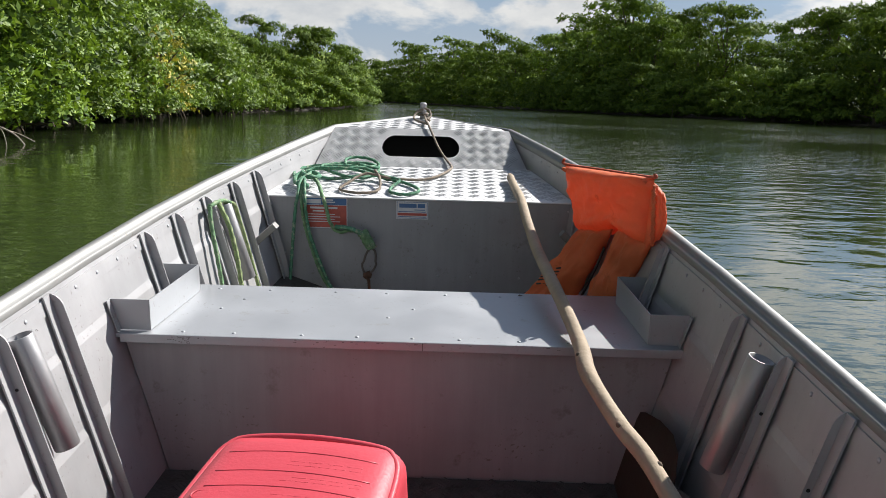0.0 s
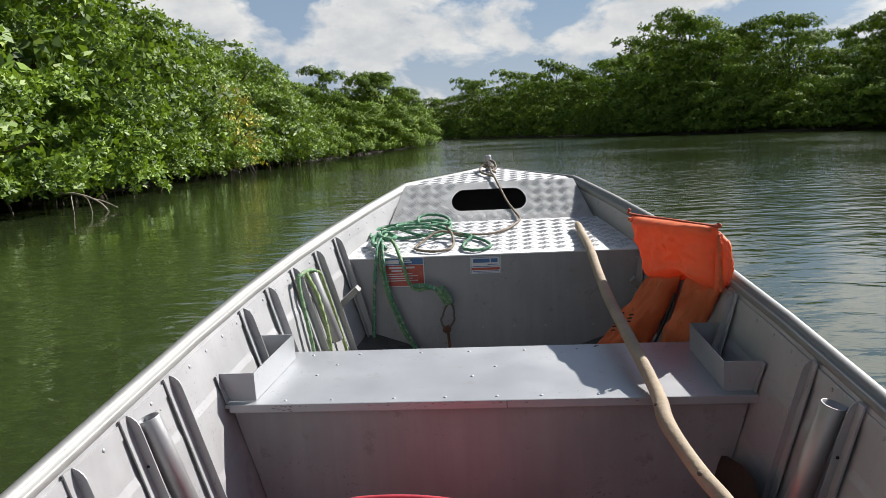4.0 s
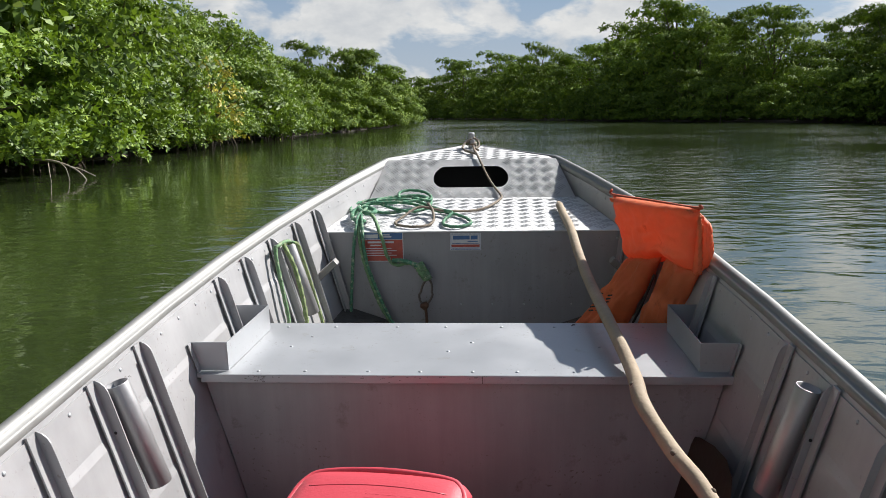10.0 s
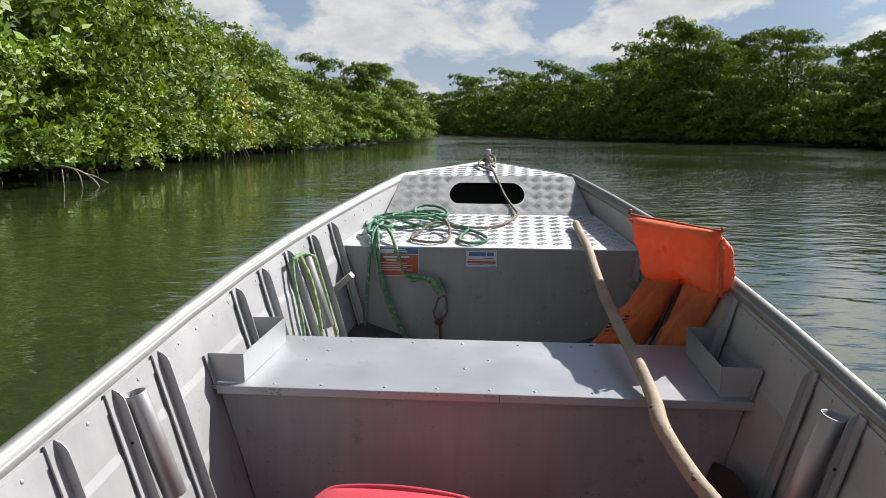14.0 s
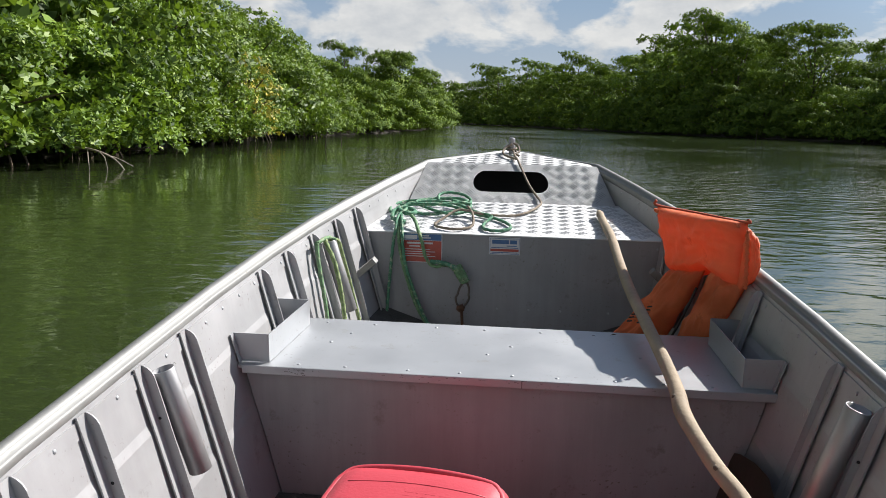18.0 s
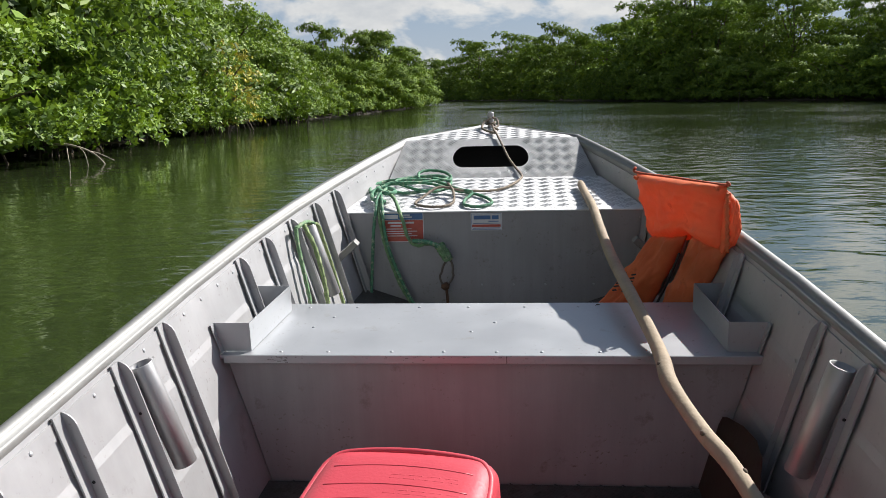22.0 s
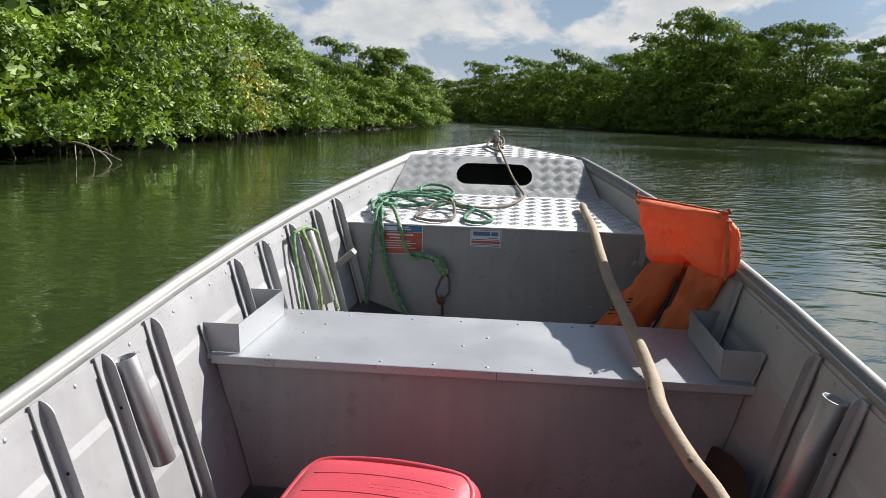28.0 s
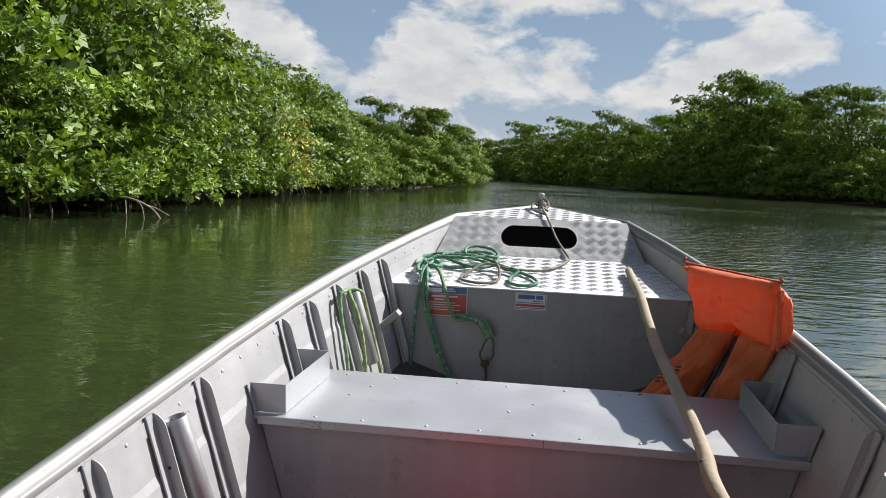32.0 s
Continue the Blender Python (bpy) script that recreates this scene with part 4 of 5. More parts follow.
for y in (0.168, 0.098, 0.046):
    part("rib", sweep([Vector((x, y - 0.006 * (x / 0.13) ** 2, tank_top(x) - 0.0006)) for x in [-0.140 + 0.0233 * i for i in range(13)]], 0.0019, 8), TANK_RED, tank, smooth=True)
for x in (-0.095, -0.06, -0.025, 0.01, 0.045, 0.08):
    part("raised_mark", box((0.026, 0.040, 0.0034), (x, -0.020, tank_top(x) - 0.0012), 0.0012, Matrix.Rotation(tank_slope(x), 4, "Y") @ Matrix.Rotation(radians(-10), 4, "Z")), TANK_RED, tank)
for y, x0, x1, k in ((0.135, -0.02, 0.12, 4), (0.122, -0.02, 0.12, 5), (0.08, 0.0, 0.13, 4), (0.068, -0.02, 0.13, 5), (0.022, -0.02, 0.13, 5)):
    for i in range(k):      # rows of small raised writing, too worn to read
        w = (x1 - x0) / k
        x = x0 + w * (i + 0.5)
        part("raised_line", box((w * 0.78, 0.0044, 0.0012), (x, y, tank_top(x) - 0.0004), 0.0004, Matrix.Rotation(tank_slope(x), 4, "Y")), TANK_RED, tank)
ring = [Vector((-0.138 + 0.013 * math.cos(a), 0.012 + 0.013 * math.sin(a), tank_top(-0.138) - 0.001)) for a in [2 * math.pi * k / 18 for k in range(18)]]
part("raised_ring", sweep(ring, 0.0013, 6, closed=True), TANK_RED, tank, smooth=True)

# crooked driftwood pole
WOOD = material("bare_driftwood", (0.375, 0.292, 0.203), 0.75, 0, 0.22, 7.0, 0.35, 45.0, 0.05, ((0.24, 0.15, 0.08), 12.0, 0.66))
pole = thing("wooden_pole", "crooked barkless driftwood pole laid from deck over the bench", "pole")
line = smooth_path([(0.330, 1.47, 0.515), (0.340, 1.30, 0.50), (0.347, 1.05, 0.50), (0.352, 0.78, 0.475), (0.364, 0.55, 0.447), (0.380, 0.28, 0.432), (0.405, 0.06, 0.396), (0.414, -0.06, 0.376), (0.412, -0.16, 0.366), (0.429, -0.27, 0.352), (0.452, -0.36, 0.335), (0.478, -0.44, 0.322), (0.501, -0.53, 0.300), (0.522, -0.63, 0.275), (0.545, -0.75, 0.20), (0.54, -0.865, 0.10)], 6)
rad = []
for i, p in enumerate(line):
    u = i / (len(line) - 1)
    rad.append((0.0150 + 0.0020 * min(u * 2.2, 1)) * (1 + 0.10 * noise.noise((p.y * 9, 3, 1)) + 0.12 * math.exp(-((p.y + 0.10) / 0.05) ** 2) + 0.08 * math.exp(-((p.y - 0.5) / 0.04) ** 2)) * (0.7 if i == 0 else 1))
part("shaft", sweep(line, rad, 14), WOOD, pole, smooth=True)
for y, a in ((-0.09, 0.6), (-0.47, 2.4), (-0.36, 0.9)):
    i = min(range(len(line)), key=lambda k: abs(line[k].y - y))
    c = line[i] + Vector((-math.cos(a), -0.5, math.sin(a))).normalized() * rad[i] * 0.93
    bm = bmesh.new()
    bmesh.ops.create_uvsphere(bm, u_segments=10, v_segments=6, radius=1, matrix=Matrix.Translation(c) @ Matrix.Diagonal((0.006, 0.008, 0.006, 1)))
    part("knot", bm, BARK, pole, "dark knot", smooth=True)

# brown board and a grey stick at the starboard chine
BROWN = material("dark_wet_plywood", (0.080, 0.060, 0.045), 0.7, 0, 0.25, 9.0, 0.15, 40.0)
board = thing("plywood_board", "dark brown rounded board leaning on the hull side", "board")
bm = bmesh.new()
out_y = [(0.018, 0.0), (0.018, 0.17), (0.008, 0.195), (-0.03, 0.212), (-0.14, 0.245), (-0.24, 0.262), (-0.30, 0.25), (-0.34, 0.20), (-0.355, 0.10), (-0.355, 0.0)]
f = bm.faces.new([bm.verts.new((0.526 + 0.24 * z + 0.02 * y, y, z + 0.004)) for y, z in out_y])
bmesh.ops.solidify(bm, geom=[f], thickness=0.012)
part("panel", bm, BROWN, board)
GREYWOOD = material("grey_weathered_wood", (0.15, 0.115, 0.095), 0.85, 0, 0.3, 10.0, 0.3, 40.0)
stick = thing("stick", "short grey weathered stick leaning on the hull side", "stick")
part("shaft", sweep(smooth_path([(0.580, -0.265, 0.150), (0.592, -0.34, 0.170), (0.603, -0.42, 0.188), (0.612, -0.50, 0.212)], 5), [0.015 + 0.0002 * i for i in range(16)], 12), GREYWOOD, stick, smooth=True)

# ropes
GREEN_ROPE = material("green_rope", (0.085, 0.25, 0.145), 0.8, 0, 0.35, 60.0, 0.4, 300.0, 0.05, ((0.40, 0.48, 0.33), 55.0, 0.52))
OLIVE_ROPE = material("faded_green_rope", (0.17, 0.31, 0.15), 0.8, 0, 0.35, 60.0, 0.4, 300.0, 0.05, ((0.42, 0.46, 0.30), 55.0, 0.52))
PALE_ROPE = material("bleached_green_rope", (0.27, 0.36, 0.15), 0.85, 0, 0.35, 60.0, 0.4, 300.0, 0.05, ((0.50, 0.52, 0.30), 55.0, 0.50))
BROWN_ROPE = material("brown_rope", (0.24, 0.195, 0.145), 0.85, 0, 0.3, 60.0, 0.4, 300.0, 0.05)
RUST = material("rusty_steel", (0.16, 0.085, 0.05), 0.75, 0.4, 0.5, 40.0, 0.4, 150.0)
STEEL = material("dull_steel", (0.17, 0.145, 0.125), 0.5, 0.6, 0.25, 30.0, 0.1, 100.0)


def dz(y, r=0.008):
    return D0[1] + sl * (y - D0[0]) + r + 0.002


def rope(parent, name, pts, mat, r=0.0060, label="", per=10):
    return part(name, sweep(smooth_path(pts, per), r, 9, 3, 0.035), mat, parent, label, smooth=True)


def flat(pts, lift=0.0):
    return [(x, y, dz(y) + lift + (z[0] if z else 0)) for x, y, *z in pts]


mooring = thing("mooring_rope", "tangled green mooring rope heaped on the fore deck", "rope")
rope(mooring, "coil", flat([(-0.52, 1.42), (-0.535, 1.53), (-0.49, 1.62), (-0.40, 1.62, 0.01), (-0.29, 1.70), (-0.22, 1.66), (-0.205, 1.54), (-0.26, 1.42, 0.01), (-0.37, 1.40), (-0.45, 1.42, 0.012), (-0.48, 1.50, 0.01), (-0.40, 1.56, 0.018), (-0.30, 1.58, 0.012), (-0.22, 1.50, 0.012)]), GREEN_ROPE)
rope(mooring, "coil", flat([(-0.50, 1.36), (-0.46, 1.46, 0.02), (-0.36, 1.49, 0.02), (-0.27, 1.53, 0.02), (-0.22, 1.60, 0.012), (-0.27, 1.66, 0.012), (-0.37, 1.62, 0.016), (-0.43, 1.53, 0.02), (-0.36, 1.43, 0.016), (-0.27, 1.38, 0.01), (-0.20, 1.44, 0.008)]), GREEN_ROPE)
rope(mooring, "coil", flat([(-0.49, 1.50, 0.012), (-0.41, 1.46, 0.028), (-0.31, 1.46, 0.028), (-0.23, 1.43, 0.02), (-0.16, 1.42), (-0.10, 1.38), (-0.04, 1.30), (-0.02, 1.22), (-0.07, 1.17), (-0.12, 1.20), (-0.125, 1.28), (-0.10, 1.34, 0.014), (-0.16, 1.40, 0.014), (-0.24, 1.46, 0.03)]), GREEN_ROPE)
rope(mooring, "loop", flat([(-0.34, 1.58, 0.02), (-0.345, 1.65, 0.028), (-0.31, 1.69, 0.030), (-0.25, 1.68, 0.026), (-0.21, 1.63, 0.018), (-0.21, 1.57, 0.012), (-0.28, 1.54, 0.03)]), GREEN_ROPE)
rope(mooring, "bight", flat([(-0.49, 1.44, 0.015), (-0.47, 1.34, 0.03), (-0.43, 1.26, 0.035), (-0.40, 1.30, 0.03), (-0.44, 1.37, 0.03), (-0.49, 1.34, 0.025), (-0.48, 1.25, 0.015), (-0.43, 1.22, 0.012)]), GREEN_ROPE, 0.0085)
rope(mooring, "fall", [(-0.44, 1.34, dz(1.34) + 0.035), (-0.455, 1.22, dz(1.22) + 0.03), (-0.452, 1.140, 0.478), (-0.460, 1.128, 0.42), (-0.474, 1.125, 0.27), (-0.482, 1.112, 0.15), (-0.476, 1.06, 0.112), (-0.465, 0.99, 0.105)], GREEN_ROPE)
rope(mooring, "fall", [(-0.46, 1.30, dz(1.3) + 0.02), (-0.448, 1.20, dz(1.2) + 0.018), (-0.440, 1.138, 0.472), (-0.432, 1.126, 0.41), (-0.415, 1.12, 0.335), (-0.365, 1.115, 0.19), (-0.298, 1.10, 0.09), (-0.268, 1.07, 0.085)], OLIVE_ROPE, 0.0060)
rope(mooring, "fall", [(-0.452, 1.28, dz(1.28) + 0.03), (-0.436, 1.19, dz(1.19) + 0.026), (-0.426, 1.134, 0.470), (-0.418, 1.122, 0.40), (-0.400, 1.116, 0.32), (-0.343, 1.11, 0.17), (-0.287, 1.08, 0.09)], GREEN_ROPE, 0.0060)
rope(mooring, "fall", [(-0.43, 1.30, dz(1.30) + 0.03), (-0.392, 1.22, dz(1.22) + 0.022), (-0.362, 1.140, 0.474), (-0.345, 1.126, 0.43), (-0.338, 1.12, 0.40), (-0.320, 1.115, 0.365), (-0.295, 1.112, 0.352), (-0.262, 1.112, 0.358), (-0.225, 1.115, 0.355), (-0.205, 1.115, 0.340)], OLIVE_ROPE, 0.0066)
rope(mooring, "tail", [(-0.312, 1.105, 0.372), (-0.285, 1.100, 0.372), (-0.25, 1.100, 0.366), (-0.215, 1.105, 0.348)], GREEN_ROPE, 0.008)
c0, c1 = Vector((-0.213, 1.112, 0.352)), Vector((-0.182, 1.112, 0.298))
hitch = [c0.lerp(c1, k / 40) + Vector((math.cos(k * 1.1) * 0.012, math.sin(k * 1.1) * 0.012, 0.006 * math.cos(k * 1.1))) for k in range(41)]
part("hitch_knot", sweep(hitch, 0.008, 8, 3, 0.03), OLIVE_ROPE, mooring, "tight green hitch knot", smooth=True)
part("hitch_core", sweep([c0, c0.lerp(c1, 0.5), c1], [0.010, 0.015, 0.010], 8), GREEN_ROPE, mooring, smooth=True)
shackle = thing("snap_shackle", "worn steel snap link with a rusty swivel on the rope", "shackle")
link = [Vector((-0.188 + 0.023 * math.cos(a) * (1.15 if math.sin(a) < 0 else 0.9) - 0.008 * math.sin(a) * -1, 1.112, 0.246 + 0.048 * math.sin(a))) for a in [2 * math.pi * k / 28 for k in range(28)]]
part("link", sweep(link, 0.0042, 8, closed=True), STEEL, shackle, "bare steel link", smooth=True)
part("swivel", sweep([Vector((-0.199, 1.112, 0.203)), Vector((-0.196, 1.112, 0.192)), Vector((-0.192, 1.112, 0.180))], [0.013, 0.018, 0.011], 10), RUST, shackle, "rusty swivel", smooth=True)
part("strap", sweep(smooth_path([(-0.193, 1.112, 0.185), (-0.190, 1.11, 0.15), (-0.186, 1.10, 0.07), (-0.184, 1.08, 0.06)], 5), 0.0055, 6), RUST, shackle, "rust-brown cord", smooth=True)

painter = thing("bow_line", "thin brown bow line tied to the mooring post", "rope")
pl = [(-0.052, 2.383, 0.655), (-0.035, 2.20, 0.648), (-0.022, 2.08, 0.648), (0.006, 1.97, 0.609), (0.037, 1.85, 0.566), (0.070, 1.76, 0.533), (0.093, 1.69, dz(1.69) + 0.004)]
rope(painter, "line", pl + flat([(0.09, 1.63), (0.04, 1.49), (-0.03, 1.42), (-0.14, 1.375, 0.014), (-0.23, 1.37, 0.03), (-0.29, 1.29, 0.01), (-0.31, 1.22), (-0.23, 1.175), (-0.17, 1.23), (-0.175, 1.34, 0.02), (-0.20, 1.41, 0.035)]), BROWN_ROPE, 0.0050)
turns = [(-0.060 + 0.0225 * math.cos(a), 2.40 + 0.0225 * math.sin(a), 0.652 + 0.0022 * a) for a in [0.7 * k for k in range(16)]]
rope(painter, "turns", turns, BROWN_ROPE, 0.0055, per=3)
rope(painter, "loop", [(-0.060, 2.377, 0.690), (-0.088, 2.36, 0.676), (-0.102, 2.32, 0.655), (-0.088, 2.25, 0.648), (-0.055, 2.18, 0.645), (-0.03, 2.12, 0.645)], BROWN_ROPE, 0.0055)
rope(painter, "loop", [(-0.050, 2.379, 0.695), (-0.028, 2.37, 0.684), (-0.020, 2.335, 0.660), (-0.034, 2.30, 0.650), (-0.02, 2.24, 0.648)], BROWN_ROPE, 0.0055)

hank = thing("hanging_rope", "faded green rope hung over the port rod holder", "rope")


def wx(y, z, off=0.012):
    return side_x(y, z, -1) + off


rope(hank, "strand", [(wx(0.66, 0.52, 0.030), 0.660, 0.528), (wx(0.64, 0.48, 0.030), 0.642, 0.48), (wx(0.62, 0.42, 0.030), 0.622, 0.42), (wx(0.60, 0.33, 0.028), 0.602, 0.33), (wx(0.585, 0.24, 0.02), 0.586, 0.24), (wx(0.575, 0.16, 0.02), 0.576, 0.16)], OLIVE_ROPE, 0.0064)
rope(hank, "strand", [(wx(0.74, 0.52, 0.030), 0.740, 0.524), (wx(0.70, 0.52, 0.045), 0.704, 0.520), (wx(0.69, 0.46, 0.062), 0.690, 0.46), (wx(0.675, 0.36, 0.062), 0.674, 0.36), (wx(0.66, 0.26, 0.052), 0.660, 0.26), (wx(0.65, 0.16, 0.036), 0.648, 0.16)], PALE_ROPE, 0.0072)
rope(hank, "strand", [(wx(0.75, 0.52, 0.040), 0.752, 0.522), (wx(0.80, 0.52, 0.052), 0.802, 0.508), (wx(0.835, 0.46, 0.040), 0.836, 0.45), (wx(0.85, 0.33, 0.030), 0.850, 0.33), (wx(0.85, 0.21, 0.025), 0.848, 0.21), (wx(0.84, 0.16, 0.02), 0.840, 0.16)], PALE_ROPE, 0.0060)
rope(hank, "loop", [(wx(0.66, 0.52, 0.030), 0.660, 0.528), (wx(0.70, 0.53, 0.040), 0.700, 0.534), (wx(0.745, 0.53, 0.042), 0.746, 0.530), (wx(0.765, 0.52, 0.055), 0.766, 0.520)], OLIVE_ROPE, 0.0064)

# orange life jacket, wedged head up between bench and deck
ORANGE = material("orange_nylon", (0.88, 0.238, 0.088), 0.62, 0, 0.14, 9.0, 0.5, 26.0, 0.05, ((0.50, 0.10, 0.03), 9.0, 0.60))
t = ORANGE.node_tree
tr = t.nodes.new("ShaderNodeBsdfTranslucent")
tr.inputs["Color"].default_value = (1.0, 0.17, 0.045, 1)
ms = t.nodes.new("ShaderNodeMixShader")
ms.inputs[0].default_value = 0.27
t.links.new(t.nodes["Principled BSDF"].outputs[0], ms.inputs[1])
t.links.new(tr.outputs[0], ms.inputs[2])
t.links.new(ms.outputs[0], t.nodes["Material Output"].inputs[0])
SEAM = material("dark_orange_piping", (0.50, 0.085, 0.035), 0.7, 0, 0.15, 30.0)
jacket = thing("life_jacket", "faded orange fabric life jacket propped against the hull", "life jacket")


def cushion(corners, thick, nrm, n=14, wr=0.006, seed=0, edge=0.12, arch=0.0, pleat=0.0):
    """A padded panel over four corners (bottom left, bottom right, top right, top left), bulging to both sides."""
    a, b, c, d = [Vector(q) for q in corners]
    nrm = Vector(nrm).normalized()
    bm = bmesh.new()
    rows = {}
    for side in (1, -1):
        for i in range(n + 1):
            for j in range(n + 1):
                u, v = i / n, j / n
                p = a.lerp(b, u).lerp(d.lerp(c, u), v)
                p += (d - a).lerp(c - b, u) * arch * math.exp(-((u - 0.62) / 0.16) ** 2) * (1 - v) ** 2
                fu, fv = min(u, 1 - u) / edge, min(v, 1 - v) / edge
                k = (1 - max(0, 1 - fu) ** 2) ** 0.5 * (1 - max(0, 1 - fv) ** 2) ** 0.5
                q = noise.noise((u * 4 + seed, v * 4, side * 2.0)) * wr * 1.6 + noise.noise((u * 13 + seed, v * 9, side * 5.0)) * wr + pleat * math.sin(v * 75) * math.exp(-u / 0.22)
                if k < 1e-4 and (0, i, j) in rows:
                    rows[side, i, j] = rows[0, i, j]
                    continue
                vert = bm.verts.new(p + nrm * side * (thick * k * (0.8 + 0.25 * math.sin(math.pi * u)) + (q if k > 0.01 else 0)))
                rows[side, i, j] = vert
                if k < 1e-4:
                    rows[0, i, j] = vert
        for i in range(n):
            for j in range(n):
                q = [rows[side, i, j], rows[side, i + 1, j], rows[side, i + 1, j + 1], rows[side, i, j + 1]]
                if len(set(q)) > 2:
                    try:
                        bm.faces.new(list(dict.fromkeys(q)))
                    except ValueError:
                        pass
    return bm


JN = (-0.90, -0.36, 0.15)
part("head_panel", cushion([(0.524, 0.77, 0.452), (0.641, 0.36, 0.522), (0.637, 0.345, 0.704), (0.462, 0.80, 0.664)], 0.042, JN, 30, 0.009, 1, 0.16, arch=0.20), ORANGE, jacket, smooth=True)
part("side_panel", cushion([(0.631, 0.350, 0.514), (0.674, 0.362, 0.545), (0.672, 0.39, 0.655), (0.632, 0.355, 0.698)], 0.044, (0.25, -0.93, 0.15), 30, 0.006, 9, 0.42, pleat=0.0022), ORANGE, jacket, smooth=True)
LEG = Vector((-0.45, -0.65, 0.60)).normalized()
LL = [(0.318, 0.856, 0.137), (0.488, 0.760, 0.190), (0.580, 0.55, 0.52), (0.508, 0.74, 0.468)]
left_leg = part("left_panel", cushion(LL, 0.040, LEG, 26, 0.013, 4, 0.25), ORANGE, jacket, smooth=True)
part("right_panel", cushion([(0.503, 0.645, 0.218), (0.588, 0.490, 0.280), (0.652, 0.36, 0.522), (0.586, 0.46, 0.540)], 0.036, LEG, 24, 0.013, 7, 0.28), ORANGE, jacket, smooth=True)
pip = smooth_path([(0.458, 0.805, 0.682), (0.463, 0.797, 0.666), (0.550, 0.575, 0.684), (0.632, 0.352, 0.703), (0.636, 0.342, 0.714)], 6)
# gathers along the top and side seams
jn = Vector(JN).normalized()
top_seam = [Vector((0.470, 0.780, 0.650)).lerp(Vector((0.634, 0.356, 0.690)), k / 132) + jn * (0.019 + 0.0032 * math.sin(k * 1.9)) + Vector((0, 0, 0.004 * math.sin(k * 0.95))) for k in range(133)]
part("gathered_seam", sweep(top_seam, 0.0042, 6), ORANGE, jacket, "puckered seam", smooth=True)
side_seam = [Vector((0.634, 0.338, 0.686)).lerp(Vector((0.640, 0.330, 0.528)), k / 90) + Vector((0.0045 * math.sin(k * 1.9), -0.008, 0.0)) for k in range(91)]
part("gathered_seam", sweep(side_seam, 0.0046, 6), ORANGE, jacket, "puckered seam", smooth=True)
part("piping", sweep(pip, 0.0046, 6), SEAM, jacket, "dark orange seam piping", smooth=True)
part("belt", sweep(smooth_path([(0.560, 0.56, 0.46), (0.545, 0.58, 0.40), (0.525, 0.62, 0.32), (0.505, 0.66, 0.25)], 6), 0.004, 6), BLACK, jacket, "black webbing belt", smooth=True)
GREY_TAG = material("grey_foam", (0.45, 0.43, 0.42), 0.7, 0, 0.1, 20.0)
part("foam_edge", box((0.010, 0.022, 0.030), (0.588, 0.475, 0.528), 0.003, Matrix.Rotation(radians(30), 4, "X")), GREY_TAG, jacket, "grey foam showing at the neck")
la, lb, lc, ld = [Vector(q) for q in LL]
ex = (lb - la).normalized()
turn = Matrix((ex, LEG.cross(ex), LEG)).transposed().to_4x4()
for k in range(5):
    for u0 in (0.22, 0.47):
        v = 0.50 - 0.045 * k
        aim = la.lerp(lb, u0).lerp(ld.lerp(lc, u0), v) + LEG * 0.05
        near = min(left_leg.data.vertices, key=lambda q: (q.co - aim).length)
        part("word_bar", box((0.030, 0.0045, 0.002), near.co + LEG * 0.0005, 0, turn), BLACK, jacket)

# small litter: a green sprig on the floor, dry leaf bits, and wear marks on the hull
sprig = thing("leaf_sprig", "small green sprig dropped on the boat floor", "twig")
part("stem", sweep(smooth_path([(0.235, -0.31, 0.008), (0.255, -0.36, 0.010), (0.285, -0.41, 0.008)], 4), 0.0013, 5), GREYWOOD, sprig)
for x, y, a in ((0.238, -0.315, 80), (0.252, -0.345, 150), (0.262, -0.37, 20), (0.282, -0.40, 60)):
    bm = bmesh.new()
    q = [bm.verts.new(p) for p in ((0, 0, 0), (0.012, 0.004, 0.003), (0.026, 0, 0.001), (0.012, -0.004, 0.003))]
    bm.faces.new(q)
    bmesh.ops.transform(bm, matrix=pose(x, y, 0.009, 0, 0, a), verts=bm.verts)
    part("leaf", bm, LEAF, sprig)
for x, y, z, a in ((0.305, 0.372, B + 0.002, 20), (0.16, -0.25, 0.004, 70), (-0.02, -0.16, 0.004, 140), (0.34, -0.20, 0.004, 10)):
    bit = thing("dry_leaf", "curled brown dry leaf scrap", "leaf", "leaf litter in the boat")
    bm = bmesh.new()
    q = [bm.verts.new(p) for p in ((-0.009, 0, 0), (0, 0.004, 0.0035), (0.010, 0.001, 0.001), (0, -0.004, 0.003))]
    bm.faces.new(q)
    bmesh.ops.solidify(bm, geom=bm.faces[:], thickness=0.0006)
    bmesh.ops.transform(bm, matrix=pose(x, y, z, 0, 0, a), verts=bm.verts)
    part("blade", bm, BARK, bit)
SCRATCH = material("bright_scratch", (0.62, 0.60, 0.57), 0.5, 0.3, 0.2, 80.0)
for k in range(6):
    y, z = -0.165 + srng.uniform(-0.03, 0.03), 0.385 + srng.uniform(-0.022, 0.022)
    part("scratch", box((0.0008, 0.0016, srng.uniform(0.006, 0.016)), (side_x(y, z, 1) - 0.0004, y, z), 0, Matrix.Rotation(srng.uniform(-0.5, 0.5), 4, "X")), SCRATCH, sides[1])
for k in range(7):
    y, z = -0.30 + srng.uniform(-0.03, 0.03), 0.455 + srng.uniform(-0.02, 0.02)
    part("scratch", box((0.0008, srng.uniform(0.003, 0.008), 0.0012), (side_x(y, z, -1) + 0.0004, y, z), 0, Matrix.Rotation(srng.uniform(-0.8, 0.8), 4, "X")), SCUFF, sides[0])
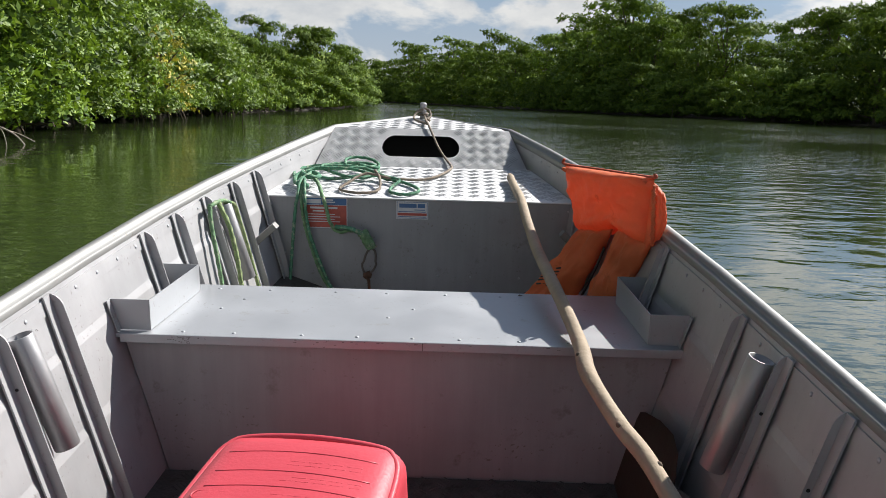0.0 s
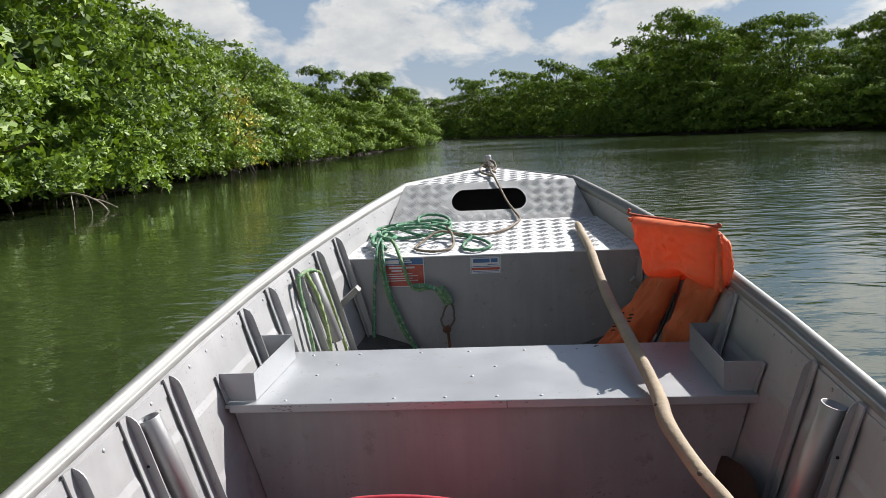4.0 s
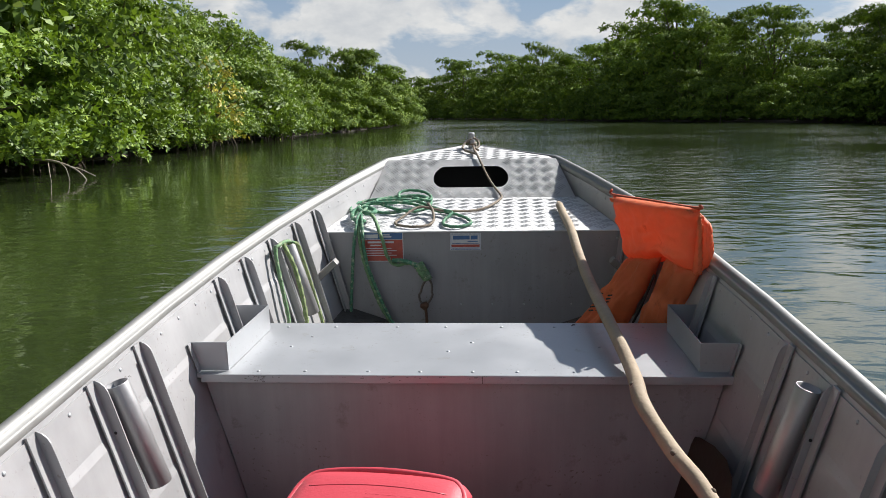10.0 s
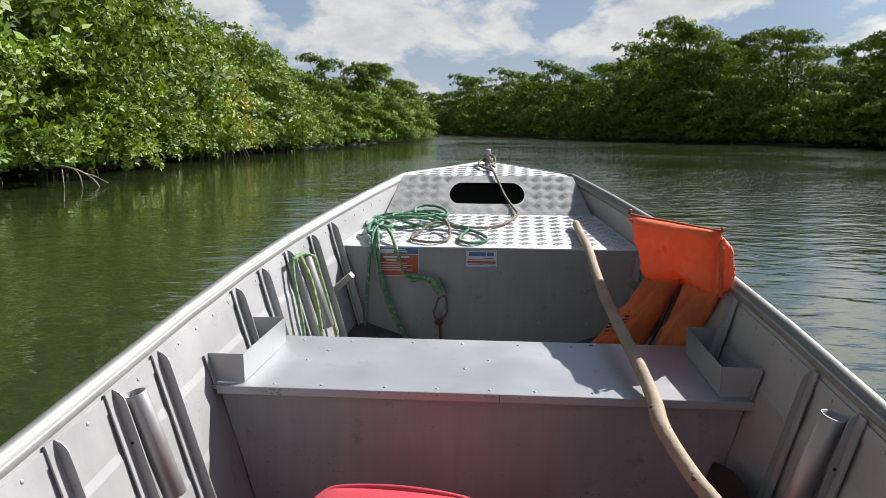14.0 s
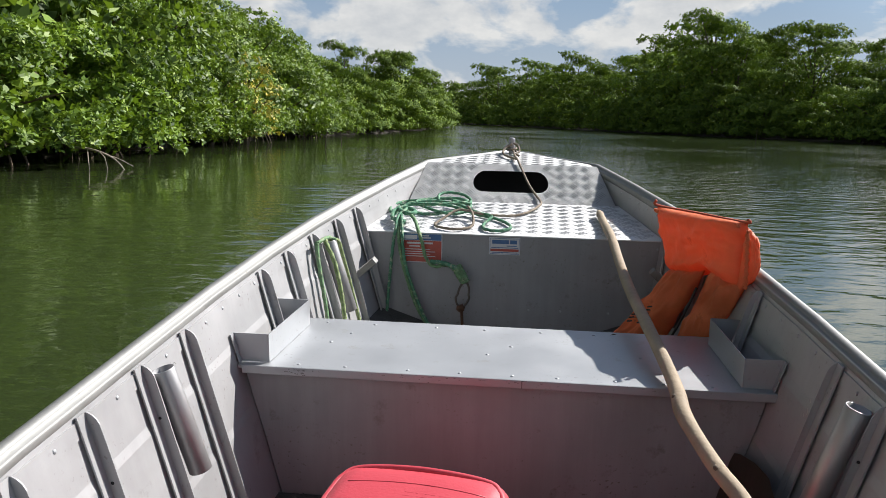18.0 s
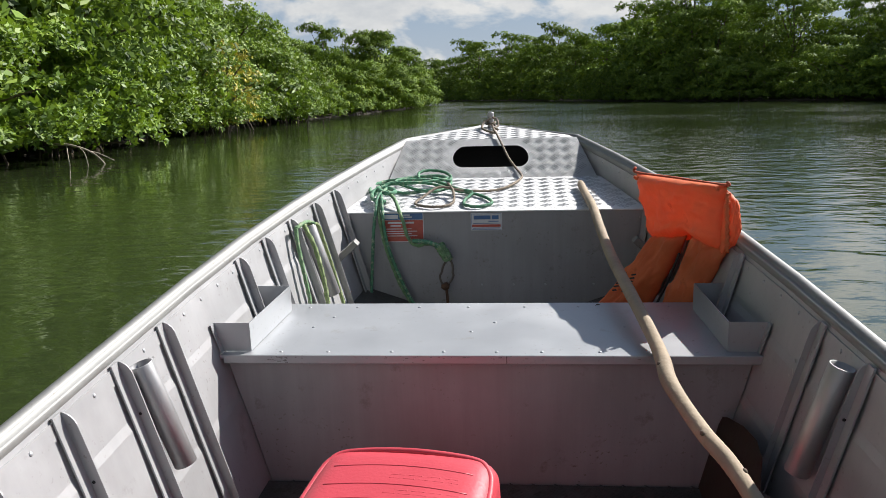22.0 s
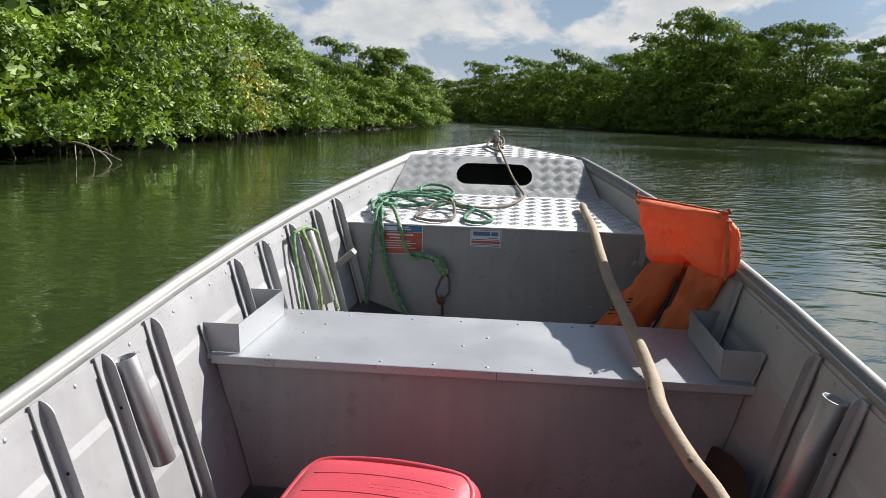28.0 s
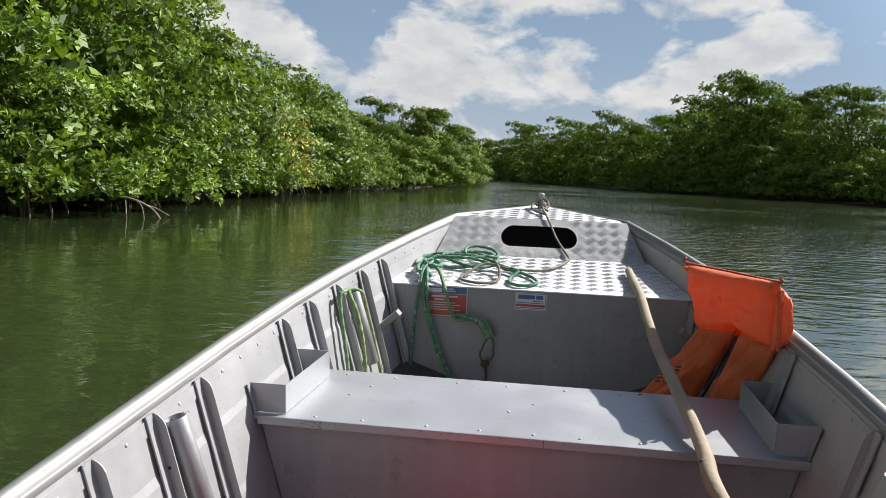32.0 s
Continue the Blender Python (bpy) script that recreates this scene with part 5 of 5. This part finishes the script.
for y, z in ((-0.414, 0.40), (-0.626, 0.37), (-0.626, 0.18), (-0.845, 0.36), (-0.845, 0.21)):     # drilled holes in the ribs, black discs for their shade
    for s in (-1, 1):
        web = min((o for o in boat.children if o.name.startswith("rib")), key=lambda o: (o.data.vertices[0].co - Vector((side_x(y, 0.005, s), y, 0.005))).length)
        bm = bmesh.new()
        bmesh.ops.create_circle(bm, cap_ends=True, segments=10, radius=0.0034, matrix=pose(side_x(y, z, s) - s * 0.014, y - 0.0012, z, 90, 0, 0))
        bmesh.ops.solidify(bm, geom=bm.faces[:], thickness=0.0006)
        part("drill_hole", bm, DARK, web)

# thin dead sticks that stand in the shallows
for x, y, h, lean in ((-6.6, 24.0, 0.5, 4), (-6.9, 27.5, 0.35, -7), (13.5, 52.0, 1.0, 3)):
    dead = thing("dead_stick", "thin bare stick standing in the shallow water", "stick", "sticks in the shallows", m=pose(x, y, 0, 0, lean, 0))
    part("stem", sweep([Vector((0, 0, -0.8)), Vector((0.01, 0.02, h * 0.5)), Vector((0.03, 0, h))], [0.016, 0.014, 0.008], 6), GREYWOOD, dead)

# bare fallen branch at the left bank, half in the water
SNAG = material("bleached_branch", (0.34, 0.29, 0.23), 0.85, 0, 0.3, 12.0, 0.4, 50.0)
snag = thing("fallen_branch", "bare bleached branch arching out of the shallow water", "branch", m=pose(-7.2, 11.2, 0, 0, 0, 20) @ Matrix.Scale(0.75, 4))
part("limb", sweep(smooth_path([(-0.5, 0.4, 0.45), (-0.1, 0.1, 0.42), (0.25, 0.0, 0.30), (0.5, -0.1, 0.12), (0.7, -0.1, -0.2)], 5), [0.03 - 0.0009 * i for i in range(21)], 7), SNAG, snag, smooth=True)
for pts in (((0.05, 0.05, 0.38), (0.2, -0.15, 0.25), (0.28, -0.25, -0.1)), ((-0.2, 0.18, 0.43), (-0.15, -0.1, 0.25), (-0.1, -0.25, -0.1)), ((0.25, 0.0, 0.30), (0.45, 0.15, 0.22), (0.75, 0.2, 0.05))):
    part("twig", sweep(smooth_path(pts, 4), 0.011, 6), SNAG, snag, smooth=True)
